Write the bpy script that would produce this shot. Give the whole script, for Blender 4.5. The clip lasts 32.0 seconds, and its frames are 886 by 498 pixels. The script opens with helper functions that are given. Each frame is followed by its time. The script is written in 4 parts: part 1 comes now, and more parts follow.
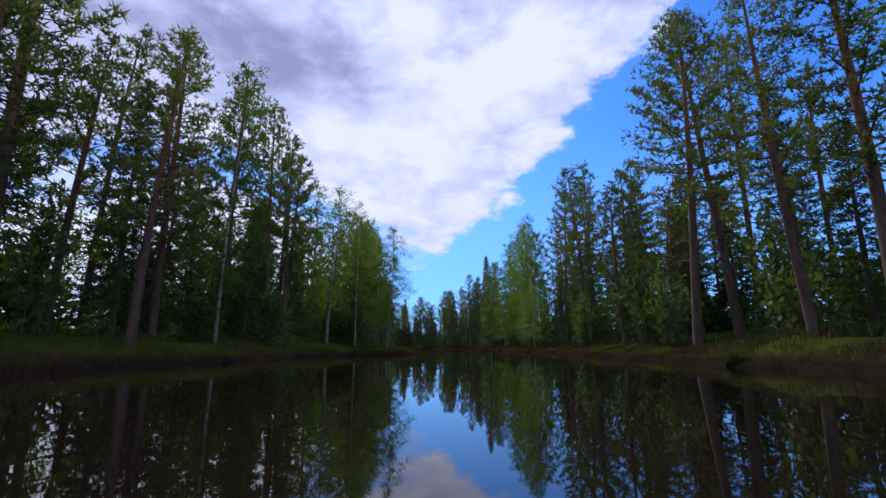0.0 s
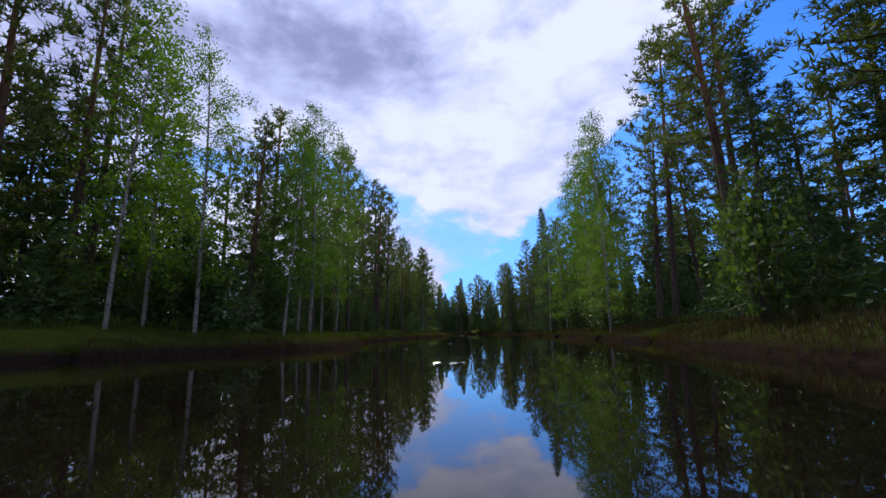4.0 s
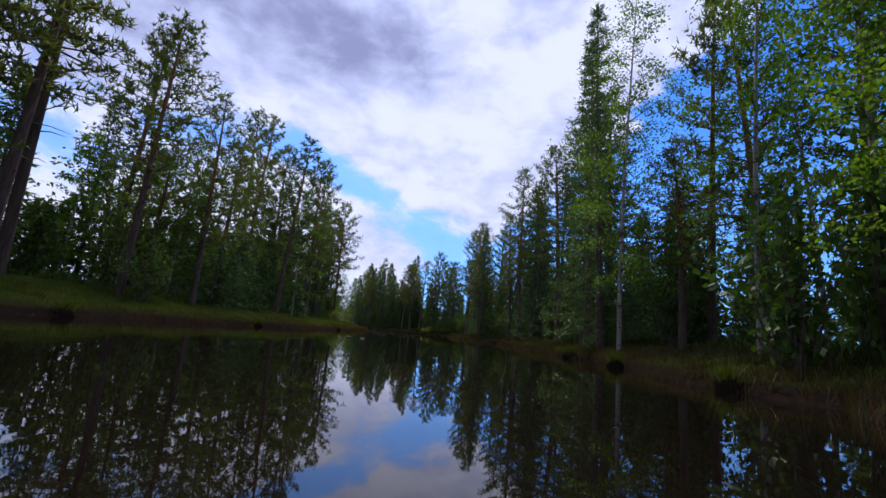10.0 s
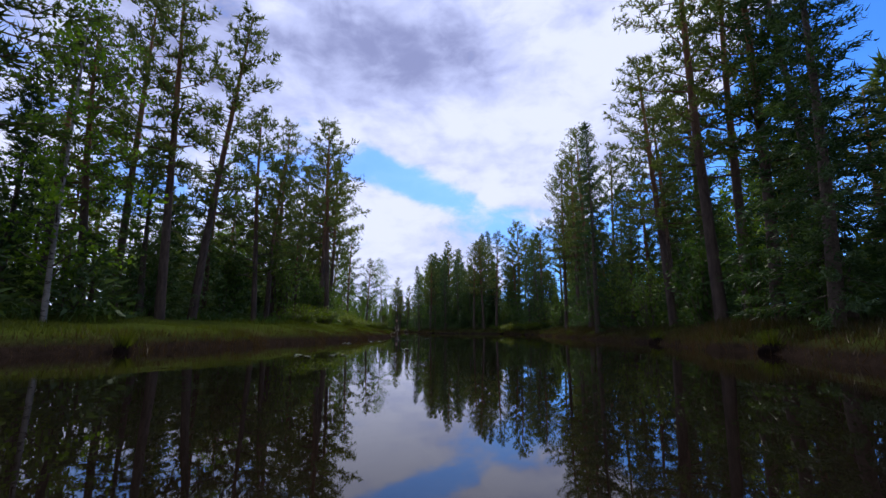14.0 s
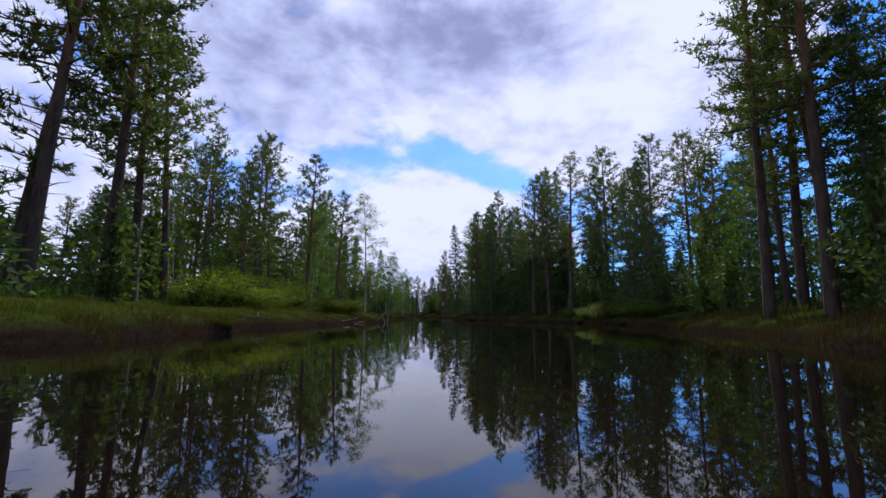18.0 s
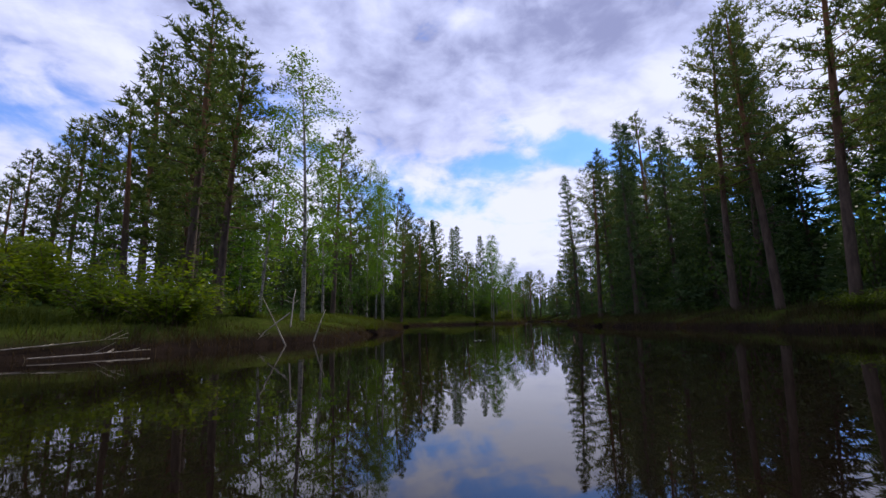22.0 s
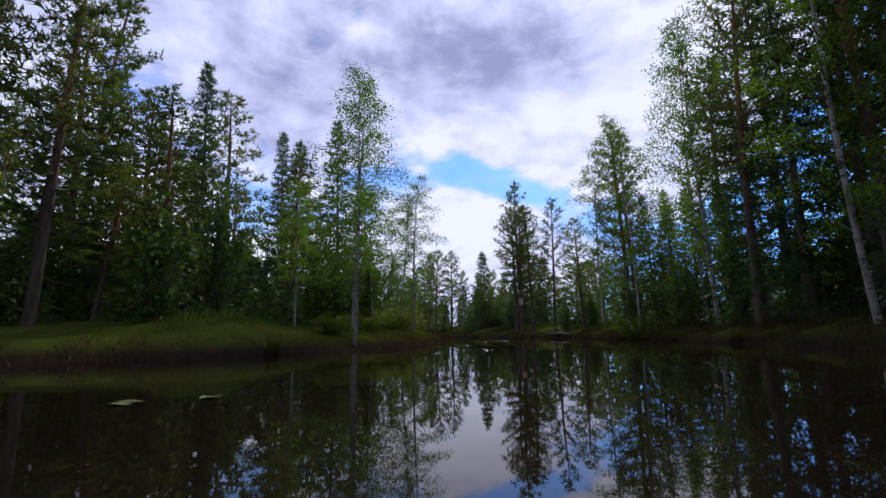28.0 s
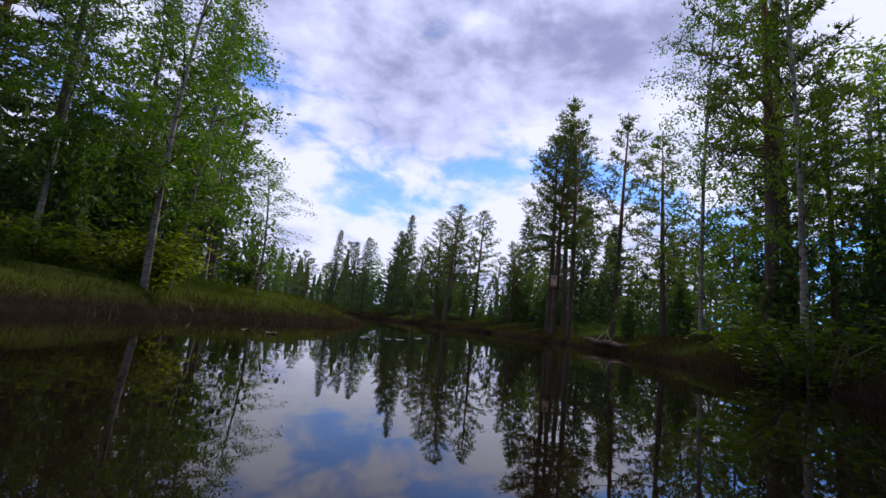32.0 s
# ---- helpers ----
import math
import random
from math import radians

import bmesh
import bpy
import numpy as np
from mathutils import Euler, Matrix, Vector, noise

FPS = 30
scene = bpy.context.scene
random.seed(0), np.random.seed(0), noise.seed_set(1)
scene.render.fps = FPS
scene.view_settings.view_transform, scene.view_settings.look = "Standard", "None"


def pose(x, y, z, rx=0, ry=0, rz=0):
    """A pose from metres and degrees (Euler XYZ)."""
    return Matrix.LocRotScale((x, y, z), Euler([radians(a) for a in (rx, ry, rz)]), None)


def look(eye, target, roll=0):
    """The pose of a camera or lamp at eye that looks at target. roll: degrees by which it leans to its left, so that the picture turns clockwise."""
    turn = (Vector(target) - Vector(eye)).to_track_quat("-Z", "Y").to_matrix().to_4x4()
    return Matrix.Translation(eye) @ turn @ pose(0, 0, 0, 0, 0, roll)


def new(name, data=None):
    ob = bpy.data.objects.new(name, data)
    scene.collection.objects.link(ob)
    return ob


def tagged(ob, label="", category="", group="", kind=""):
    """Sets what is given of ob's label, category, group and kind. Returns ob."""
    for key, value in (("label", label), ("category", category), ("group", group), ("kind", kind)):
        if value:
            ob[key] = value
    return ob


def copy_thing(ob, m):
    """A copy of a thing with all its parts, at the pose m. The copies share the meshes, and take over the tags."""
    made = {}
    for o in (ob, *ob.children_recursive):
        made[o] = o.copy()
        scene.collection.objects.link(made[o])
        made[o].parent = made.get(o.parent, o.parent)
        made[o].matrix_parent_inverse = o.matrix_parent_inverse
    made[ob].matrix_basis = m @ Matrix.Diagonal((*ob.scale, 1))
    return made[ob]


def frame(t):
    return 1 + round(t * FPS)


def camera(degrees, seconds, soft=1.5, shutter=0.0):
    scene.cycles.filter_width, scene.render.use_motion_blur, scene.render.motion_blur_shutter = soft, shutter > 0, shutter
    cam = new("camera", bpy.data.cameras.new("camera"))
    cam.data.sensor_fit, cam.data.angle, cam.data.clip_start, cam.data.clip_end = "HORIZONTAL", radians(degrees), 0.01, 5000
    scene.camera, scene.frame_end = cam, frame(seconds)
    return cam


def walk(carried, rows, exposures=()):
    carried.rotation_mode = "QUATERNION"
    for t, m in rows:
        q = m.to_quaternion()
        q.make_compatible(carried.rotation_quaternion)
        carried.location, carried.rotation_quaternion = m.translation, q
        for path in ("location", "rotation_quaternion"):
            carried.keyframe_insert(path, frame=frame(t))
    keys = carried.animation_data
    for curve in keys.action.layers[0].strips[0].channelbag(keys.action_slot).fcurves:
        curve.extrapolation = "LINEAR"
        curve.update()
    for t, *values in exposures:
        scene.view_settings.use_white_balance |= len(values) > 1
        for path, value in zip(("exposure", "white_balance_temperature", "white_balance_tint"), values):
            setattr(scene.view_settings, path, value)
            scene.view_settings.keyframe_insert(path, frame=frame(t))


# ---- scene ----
cam = camera(90.0, 32.0, 1.5)
# seconds, eye, target, roll: a slow drift up the river, just above the water
PATH = [
    (0, (0.00, 0.00, 0.33), (-0.03, 9.76, 2.51), -0.2),
    (0.5, (0.60, 1.86, 0.33), (0.45, 11.52, 2.90), 6.7),
    (1, (1.15, 3.71, 0.33), (0.84, 13.43, 2.66), 3.6),
    (1.5, (1.63, 5.51, 0.33), (1.45, 15.28, 2.47), 4.3),
    (2, (2.04, 7.30, 0.33), (1.83, 17.17, 1.93), 3.5),
    (2.5, (2.40, 9.10, 0.33), (1.91, 18.90, 2.24), 1.6),
    (3, (2.73, 10.95, 0.33), (1.80, 20.72, 2.27), 0.6),
    (3.5, (2.99, 12.84, 0.33), (1.65, 22.56, 2.25), -0.4),
    (4, (3.21, 14.86, 0.33), (1.53, 24.54, 2.20), -1.1),
    (4.5, (3.39, 17.01, 0.33), (1.50, 26.67, 2.09), -0.6),
    (6.5, (3.17, 25.87, 0.33), (0.89, 35.44, 2.07), -0.1),
    (7, (3.17, 28.44, 0.33), (0.87, 38.02, 2.01), 0.2),
    (7.5, (3.15, 31.03, 0.33), (0.76, 40.58, 2.09), -0.5),
    (8, (3.09, 33.62, 0.33), (0.75, 43.16, 2.24), -0.3),
    (8.5, (2.97, 36.15, 0.33), (0.97, 45.71, 2.51), 1.6),
    (9, (2.81, 38.66, 0.33), (0.73, 48.20, 2.46), -5.6),
    (9.5, (2.65, 41.07, 0.33), (0.74, 50.71, 2.23), -6.6),
    (10, (2.52, 43.55, 0.33), (1.34, 53.30, 2.20), 5.3),
    (10.5, (2.42, 46.02, 0.33), (1.38, 55.80, 2.11), 0.2),
    (11, (2.41, 48.45, 0.33), (0.34, 58.05, 2.22), -2.0),
    (11.5, (2.37, 50.74, 0.33), (0.11, 60.34, 2.01), 1.3),
    (12, (2.27, 53.03, 0.33), (-0.19, 62.56, 2.07), 1.6),
    (12.5, (2.06, 55.23, 0.33), (-0.40, 64.74, 2.21), 3.0),
    (13, (1.80, 57.42, 0.33), (-0.88, 66.82, 2.44), 1.6),
    (13.5, (1.54, 59.51, 0.33), (-1.27, 68.91, 2.24), 0.8),
    (14, (1.25, 61.57, 0.33), (-1.76, 70.94, 2.14), 0.1),
    (14.5, (1.03, 63.69, 0.33), (-2.11, 73.02, 2.06), 1.0),
    (15, (0.78, 65.86, 0.33), (-2.35, 75.22, 1.94), 2.1),
    (15.5, (0.50, 68.04, 0.33), (-2.81, 77.34, 1.93), 1.7),
    (17.5, (-1.70, 76.92, 0.33), (-5.93, 85.85, 1.85), 0.3),
    (18, (-2.14, 78.81, 0.33), (-6.62, 87.62, 1.82), 0.6),
    (18.5, (-2.56, 80.62, 0.33), (-7.23, 89.34, 1.83), 0.4),
    (19, (-2.98, 82.42, 0.33), (-7.74, 91.07, 1.89), -0.6),
    (19.5, (-3.43, 84.16, 0.33), (-8.42, 92.70, 1.82), -0.2),
    (20, (-3.96, 85.91, 0.33), (-9.25, 94.26, 1.81), 0.0),
    (20.5, (-4.57, 87.62, 0.33), (-10.28, 95.68, 1.91), -0.6),
    (21, (-5.32, 89.33, 0.33), (-11.49, 97.03, 1.92), 0.2),
    (21.5, (-6.13, 90.92, 0.33), (-12.70, 98.26, 2.06), -1.9),
    (22, (-6.94, 92.44, 0.33), (-13.91, 99.43, 1.93), -1.0),
    (22.5, (-7.81, 93.87, 0.33), (-15.13, 100.49, 1.96), -0.8),
    (23, (-8.82, 95.30, 0.33), (-16.50, 101.49, 2.01), -2.2),
    (23.5, (-9.95, 96.82, 0.33), (-17.89, 102.61, 2.18), -3.0),
    (24, (-11.02, 98.38, 0.33), (-19.39, 103.55, 2.12), -3.2),
    (24.5, (-12.20, 99.91, 0.33), (-20.75, 104.71, 2.32), -2.6),
    (26.5, (-20.49, 108.34, 0.33), (-27.50, 115.21, 2.26), -0.3),
    (27, (-21.71, 110.34, 0.33), (-28.36, 117.51, 2.42), -4.0),
    (27.5, (-22.73, 112.25, 0.33), (-28.41, 120.24, 2.27), -3.6),
    (28, (-23.50, 113.99, 0.33), (-28.43, 122.48, 2.20), -1.0),
    (28.5, (-24.00, 115.54, 0.33), (-28.32, 124.36, 2.21), 0.5),
    (29, (-24.27, 117.04, 0.33), (-28.23, 126.02, 2.26), 1.0),
    (29.5, (-24.40, 118.51, 0.33), (-28.49, 127.48, 2.02), 5.1),
    (30, (-24.60, 119.98, 0.33), (-28.87, 128.87, 1.97), 4.9),
    (30.5, (-24.84, 121.37, 0.33), (-29.51, 130.06, 1.97), 2.7),
    (31, (-25.05, 122.76, 0.33), (-30.24, 131.15, 1.94), 5.0),
    (31.5, (-25.25, 124.07, 0.33), (-31.05, 132.04, 1.97), 4.9),
    (32, (-25.39, 125.42, 0.33), (-32.07, 132.69, 1.92), 6.3),
]
# the picture grows a little brighter and warmer on the second half of the way
walk(cam, [(t, look(eye, target, roll)) for t, eye, target, roll in PATH],
     [(0, 0.0, 6500, 10), (19, 0.0, 6500, 10), (23, 0.07, 6850, 10), (32, 0.08, 6850, 10)])

# ---- light: sun behind broken cloud ahead, blue gaps ----
SUN_AZ, SUN_EL = 13.0, 43.0          # degrees left of +y, above the horizon
world = bpy.data.worlds.new("cloudy_sky")
scene.world = world
world.use_nodes = True
wn, wl = world.node_tree.nodes, world.node_tree.links
wn.clear()


def wmath(op, a, b=None, c=None):
    n = wn.new("ShaderNodeMath")
    n.operation = op
    for i, v in enumerate((a, b, c)):
        if v is None:
            continue
        if isinstance(v, (int, float)):
            n.inputs[i].default_value = v
        else:
            wl.new(v, n.inputs[i])
    return n.outputs[0]


def wmix(f, a, b):
    n = wn.new("ShaderNodeMix")
    n.data_type = "RGBA"
    for i, v in ((0, f), (6, a), (7, b)):
        if isinstance(v, (int, float, tuple)):
            n.inputs[i].default_value = v
        else:
            wl.new(v, n.inputs[i])
    return n.outputs[2]


def wstep(v, lo, hi):
    n = wn.new("ShaderNodeMapRange")
    n.interpolation_type = "SMOOTHSTEP"
    wl.new(v, n.inputs[0])
    n.inputs[1].default_value, n.inputs[2].default_value = lo, hi
    return n.outputs[0]


coord = wn.new("ShaderNodeTexCoord").outputs["Generated"]
sep = wn.new("ShaderNodeSeparateXYZ")
wl.new(coord, sep.inputs[0])
dx, dy, dz = sep.outputs
az = wmath("MULTIPLY", wmath("ARCTAN2", wmath("MULTIPLY", dx, -1.0), dy), 57.2958)
el = wmath("MULTIPLY", wmath("ARCSINE", dz), 57.2958)
# clouds lie on a flat layer: the direction is thrown onto a plane overhead
lift = wmath("ADD", wmath("MAXIMUM", dz, 0.0), 0.16)
plane = wn.new("ShaderNodeCombineXYZ")
wl.new(wmath("DIVIDE", dx, lift), plane.inputs[0])
wl.new(wmath("DIVIDE", dy, lift), plane.inputs[1])


# heaped clouds: a second map by bearing and height, so that the heaps stand upright
heap = wn.new("ShaderNodeCombineXYZ")
wl.new(wmath("MULTIPLY", az, 0.058), heap.inputs[0])
wl.new(wmath("MULTIPLY", el, 0.105), heap.inputs[1])


def wnoise(scale, detail, rough, distort=0.0, off=0.0, where=plane, rise=0.0):
    n = wn.new("ShaderNodeTexNoise")
    n.inputs["Scale"].default_value, n.inputs["Detail"].default_value = scale, detail
    n.inputs["Roughness"].default_value, n.inputs["Distortion"].default_value = rough, distort
    v = wn.new("ShaderNodeVectorMath")
    v.operation = "ADD"
    wl.new(where.outputs[0], v.inputs[0])
    v.inputs[1].default_value = (off, off * 0.7 + rise, off * 1.3)
    wl.new(v.outputs[0], n.inputs["Vector"])
    return n.outputs["Fac"]


def blob(a0, e0, wa, we, slant=0.0):
    """A soft patch of sky round a bearing and a height, in degrees."""
    da, de = wmath("SUBTRACT", az, a0), wmath("SUBTRACT", el, e0)
    da = wmath("SUBTRACT", da, wmath("MULTIPLY", de, slant))
    q = wmath("ADD", wmath("POWER", wmath("ABSOLUTE", wmath("DIVIDE", da, wa)), 2.0),
              wmath("POWER", wmath("ABSOLUTE", wmath("DIVIDE", de, we)), 2.0))
    return wmath("EXPONENT", wmath("MULTIPLY", q, -1.0))


puff = wnoise(1.15, 7, 0.55, 0.35, 5.3, heap)
fine = wnoise(3.4, 6, 0.55, 0.3, 7.7, heap)
broad = wnoise(0.55, 3, 0.5, 0.2, 1.9, heap)
ruffle = wmath("ADD", wmath("MULTIPLY", wmath("SUBTRACT", puff, 0.5), 1.15), wmath("MULTIPLY", wmath("SUBTRACT", fine, 0.5), 0.75))


def patches(*rows):
    """The sum of soft patches, each with its weight last."""
    total = None
    for *where, weight in rows:
        one = wmath("MULTIPLY", blob(*where), weight)
        total = one if total is None else wmath("ADD", total, one)
    return total


# the wide blue gap: its cloudy rim slants up to the right of the sun
rim = wmath("SUBTRACT", wmath("ADD", wmath("MULTIPLY", wmath("SUBTRACT", 29.0, el), 1.25), -19.0), az)
rim = wmath("ADD", rim, wmath("MULTIPLY", ruffle, 17.0))
open_blue = wmath("MULTIPLY", wstep(rim, -0.8, 2.6), wstep(wmath("ADD", az, wmath("MULTIPLY", puff, 40.0)), -62.0, -44.0))
# smaller gaps between the heaps on the other side
gaps = patches((22, 19.0, 6.5, 5.0, 2.1, 0.85), (66, 25, 9, 4.5, 0.6, 0.62), (37, 19.5, 7, 2.2, 0.0, 0.50), (6, 10.5, 7, 5, 0.0, 0.55), (56, 13, 7, 3, 0.0, 0.40), (88, 20, 10, 6, 0.0, 0.5), (46, 15, 24, 8, 0.0, 0.40))
small_blue = wstep(wmath("ADD", gaps, wmath("MULTIPLY", ruffle, 1.5)), 0.30, 0.80)
mask = wmath("SUBTRACT", 1.0, wmath("MAXIMUM", open_blue, wmath("MULTIPLY", small_blue, 0.80)))
# heavy grey undersides, bright heaped crowns and the thin bright spot before the sun
grey = patches((27, 33.5, 14, 5.5, 0.5, 0.95), (52, 30, 10, 5.0, 0.3, 0.55), (14, 44, 16, 7, 0.0, 0.25), (52, 23, 8, 1.6, 0.4, 0.35), (74, 34, 12, 5, 0.0, 0.5))
bright = patches((6, 38, 6, 3.2, 0.3, 0.75), (8, 26, 15, 3.6, 0.6, 0.65), (41, 36.5, 4.5, 1.8, 0.6, 0.75), (-8, 33, 8, 6, -1.2, 0.6), (33, 24.5, 8, 1.6, 0.4, 0.45), (40, 12, 22, 5, 0.0, 0.75), (58, 18, 10, 2.5, 0.0, 0.5))
tone = wmath("ADD", wmath("SUBTRACT", grey, bright), wmath("MULTIPLY", ruffle, 2.1))
tone = wmath("ADD", tone, wmath("MULTIPLY", wmath("SUBTRACT", broad, 0.5), 0.5))
shade = wstep(tone, 0.05, 1.05)
edge = wstep(tone, 0.30, -0.55)
SKY_STRENGTH = 0.1
sky = wn.new("ShaderNodeTexSky")
sky.sky_type, sky.sun_disc = "NISHITA", False
sky.sun_elevation, sky.sun_rotation = radians(SUN_EL), radians(-SUN_AZ)
sky.air_density, sky.dust_density, sky.ozone_density = 1.0, 0.6, 2.5
tint = wn.new("ShaderNodeMix")
tint.data_type, tint.blend_type = "RGBA", "MULTIPLY"
tint.inputs[0].default_value = 1.0
wl.new(sky.outputs[0], tint.inputs[6])
tint.inputs[7].default_value = (0.38, 0.98, 2.05, 1)
cloud = wmix(edge, (5.8, 6.5, 10.3, 1), (8.2, 8.8, 11.8, 1))
cloud = wmix(shade, cloud, (3.0, 3.4, 6.2, 1))
back = wn.new("ShaderNodeBackground")
# thin veil of haze towards the horizon
low = wn.new("ShaderNodeMapRange")
wl.new(el, low.inputs[0])
low.inputs[1].default_value, low.inputs[2].default_value = 26.0, 6.0
low.inputs[3].default_value, low.inputs[4].default_value = 0.0, 0.55
veil = wmix(low.outputs[0], tint.outputs[2], (3.0, 6.3, 13.0, 1))
wl.new(wmix(mask, veil, cloud), back.inputs[0])
back.inputs[1].default_value = SKY_STRENGTH
wl.new(back.outputs[0], wn.new("ShaderNodeOutputWorld").inputs[0])

sun = new("sun", bpy.data.lights.new("sun", "SUN"))
sun.data.energy, sun.data.angle, sun.data.color = 3.6, radians(8), (1.0, 0.95, 0.84)
sa, se = radians(SUN_AZ), radians(SUN_EL)
sun.matrix_world = look((-math.sin(sa) * math.cos(se) * 50, math.cos(sa) * math.cos(se) * 50, math.sin(se) * 50), (0, 0, 0))


# ---- materials ----
class Mat:
    """A node material under construction."""

    def __init__(self, name, rough=0.8):
        self.m = bpy.data.materials.new(name)
        self.m.use_nodes = True
        self.n, self.l = self.m.node_tree.nodes, self.m.node_tree.links
        self.b = self.n["Principled BSDF"]
        self.b.inputs["Roughness"].default_value = rough
        self.b.inputs["Specular IOR Level"].default_value = 0.12
        self.co = self.n.new("ShaderNodeTexCoord")

    def noise(self, scale, detail=4, rough=0.6, where="Object", stretch=None):
        t = self.n.new("ShaderNodeTexNoise")
        t.inputs["Scale"].default_value, t.inputs["Detail"].default_value, t.inputs["Roughness"].default_value = scale, detail, rough
        src = self.co.outputs[where]
        if stretch:
            mp = self.n.new("ShaderNodeMapping")
            mp.inputs["Scale"].default_value = stretch
            self.l.new(src, mp.inputs[0])
            src = mp.outputs[0]
        self.l.new(src, t.inputs["Vector"])
        return t.outputs["Fac"]

    def ramp(self, fac, *stops):
        r = self.n.new("ShaderNodeValToRGB")
        while len(r.color_ramp.elements) < len(stops):
            r.color_ramp.elements.new(0.5)
        for e, (p, c) in zip(r.color_ramp.elements, stops):
            e.position, e.color = p, (*c, 1)
        self.l.new(fac, r.inputs[0])
        return r.outputs[0]

    def mix(self, fac, a, b, blend="MIX"):
        x = self.n.new("ShaderNodeMix")
        x.data_type, x.blend_type = "RGBA", blend
        for i, v in ((0, fac), (6, a), (7, b)):
            if isinstance(v, (int, float)):
                x.inputs[i].default_value = v
            elif isinstance(v, tuple):
                x.inputs[i].default_value = (*v, 1)
            else:
                self.l.new(v, x.inputs[i])
        return x.outputs[2]

    def colour(self, c):
        self.l.new(c, self.b.inputs["Base Color"])
        return self

    def bump(self, fac, strength, distance=0.02):
        p = self.n.new("ShaderNodeBump")
        p.inputs["Strength"].default_value, p.inputs["Distance"].default_value = strength, distance
        self.l.new(fac, p.inputs["Height"])
        self.l.new(p.outputs[0], self.b.inputs["Normal"])
        return self


def foliage(name, dark, light, through_light, rough=0.55, gloss=0.14):
    """Leaves or needles: varied tree by tree and clump by clump, and letting some light through."""
    k = Mat(name, rough)
    k.b.inputs["Specular IOR Level"].default_value = gloss
    info = k.n.new("ShaderNodeObjectInfo").outputs["Random"]
    isle = k.n.new("ShaderNodeNewGeometry").outputs["Random Per Island"]
    c = k.mix(isle, dark, light)
    hue = k.n.new("ShaderNodeHueSaturation")
    rng = k.n.new("ShaderNodeMapRange")
    k.l.new(info, rng.inputs[0])
    rng.inputs[3].default_value, rng.inputs[4].default_value = 0.7, 1.3
    k.l.new(rng.outputs[0], hue.inputs["Value"])
    rng2 = k.n.new("ShaderNodeMapRange")
    k.l.new(info, rng2.inputs[0])
    rng2.inputs[3].default_value, rng2.inputs[4].default_value = 0.515, 0.48
    k.l.new(rng2.outputs[0], hue.inputs["Hue"])
    k.l.new(c, hue.inputs["Color"])
    k.colour(hue.outputs[0])
    tr = k.n.new("ShaderNodeBsdfTranslucent")
    k.l.new(k.mix(1.0, hue.outputs[0], (1.5, 1.45, 0.55), "MULTIPLY"), tr.inputs[0])
    ms = k.n.new("ShaderNodeMixShader")
    ms.inputs[0].default_value = through_light
    k.l.new(k.b.outputs[0], ms.inputs[1])
    k.l.new(tr.outputs[0], ms.inputs[2])
    k.l.new(ms.outputs[0], k.n["Material Output"].inputs[0])
    return k.m


M_NEEDLE = foliage("pine_needles", (0.044, 0.072, 0.024), (0.098, 0.132, 0.042), 0.42)
M_SPRUCE = foliage("spruce_needles", (0.026, 0.058, 0.026), (0.060, 0.106, 0.042), 0.34)
M_LEAF = foliage("birch_leaves", (0.046, 0.108, 0.013), (0.104, 0.196, 0.024), 0.50)
M_WILLOW = foliage("willow_leaves", (0.062, 0.105, 0.008), (0.125, 0.165, 0.014), 0.50)
M_GRASS = foliage("sedge_blades", (0.026, 0.042, 0.005), (0.056, 0.074, 0.010), 0.38)
M_SCRUB = foliage("forest_scrub_leaves", (0.036, 0.080, 0.020), (0.088, 0.145, 0.034), 0.35)
M_HEATH = foliage("heath_leaves", (0.026, 0.026, 0.010), (0.060, 0.052, 0.020), 0.20)
M_DRY = foliage("dry_sedge_blades", (0.022, 0.016, 0.007), (0.055, 0.038, 0.016), 0.20)

k = Mat("pine_bark", 0.9)
hz = k.n.new("ShaderNodeSeparateXYZ")
k.l.new(k.co.outputs["Object"], hz.inputs[0])
plates = k.noise(9, 6, 0.7, stretch=(1, 1, 0.25))
low = k.ramp(plates, (0.3, (0.035, 0.026, 0.022)), (0.7, (0.120, 0.088, 0.070)))
high = k.ramp(plates, (0.3, (0.090, 0.042, 0.020)), (0.7, (0.220, 0.110, 0.055)))
up = k.n.new("ShaderNodeMapRange")
k.l.new(hz.outputs[2], up.inputs[0])
up.inputs[1].default_value, up.inputs[2].default_value = 3.0, 6.5
M_PINE_BARK = k.colour(k.mix(up.outputs[0], low, high)).bump(plates, 0.9, 0.03).m
k = Mat("birch_bark", 0.6)
bands = k.noise(3.5, 6, 0.75, stretch=(1.6, 1.6, 3.2))
patch = k.noise(1.1, 4, 0.6, stretch=(1, 1, 0.6))
white = k.ramp(patch, (0.35, (0.13, 0.12, 0.10)), (0.66, (0.36, 0.33, 0.30)))
M_BIRCH_BARK = k.colour(k.mix(k.ramp(bands, (0.40, (0, 0, 0)), (0.50, (1, 1, 1))), (0.05, 0.042, 0.036), white)).bump(bands, 0.3, 0.01).m
k = Mat("birch_twigs", 0.8)
M_TWIG = k.colour(k.ramp(k.noise(6, 4), (0.3, (0.045, 0.032, 0.026)), (0.7, (0.11, 0.085, 0.07)))).m
k = Mat("spruce_bark", 0.9)
M_SPRUCE_BARK = k.colour(k.ramp(k.noise(14, 5), (0.3, (0.05, 0.04, 0.03)), (0.7, (0.14, 0.11, 0.09)))).bump(k.noise(20, 4), 0.7, 0.02).m
k = Mat("weathered_wood", 0.8)
grain = k.noise(6, 6, 0.7, stretch=(1, 1, 0.2))
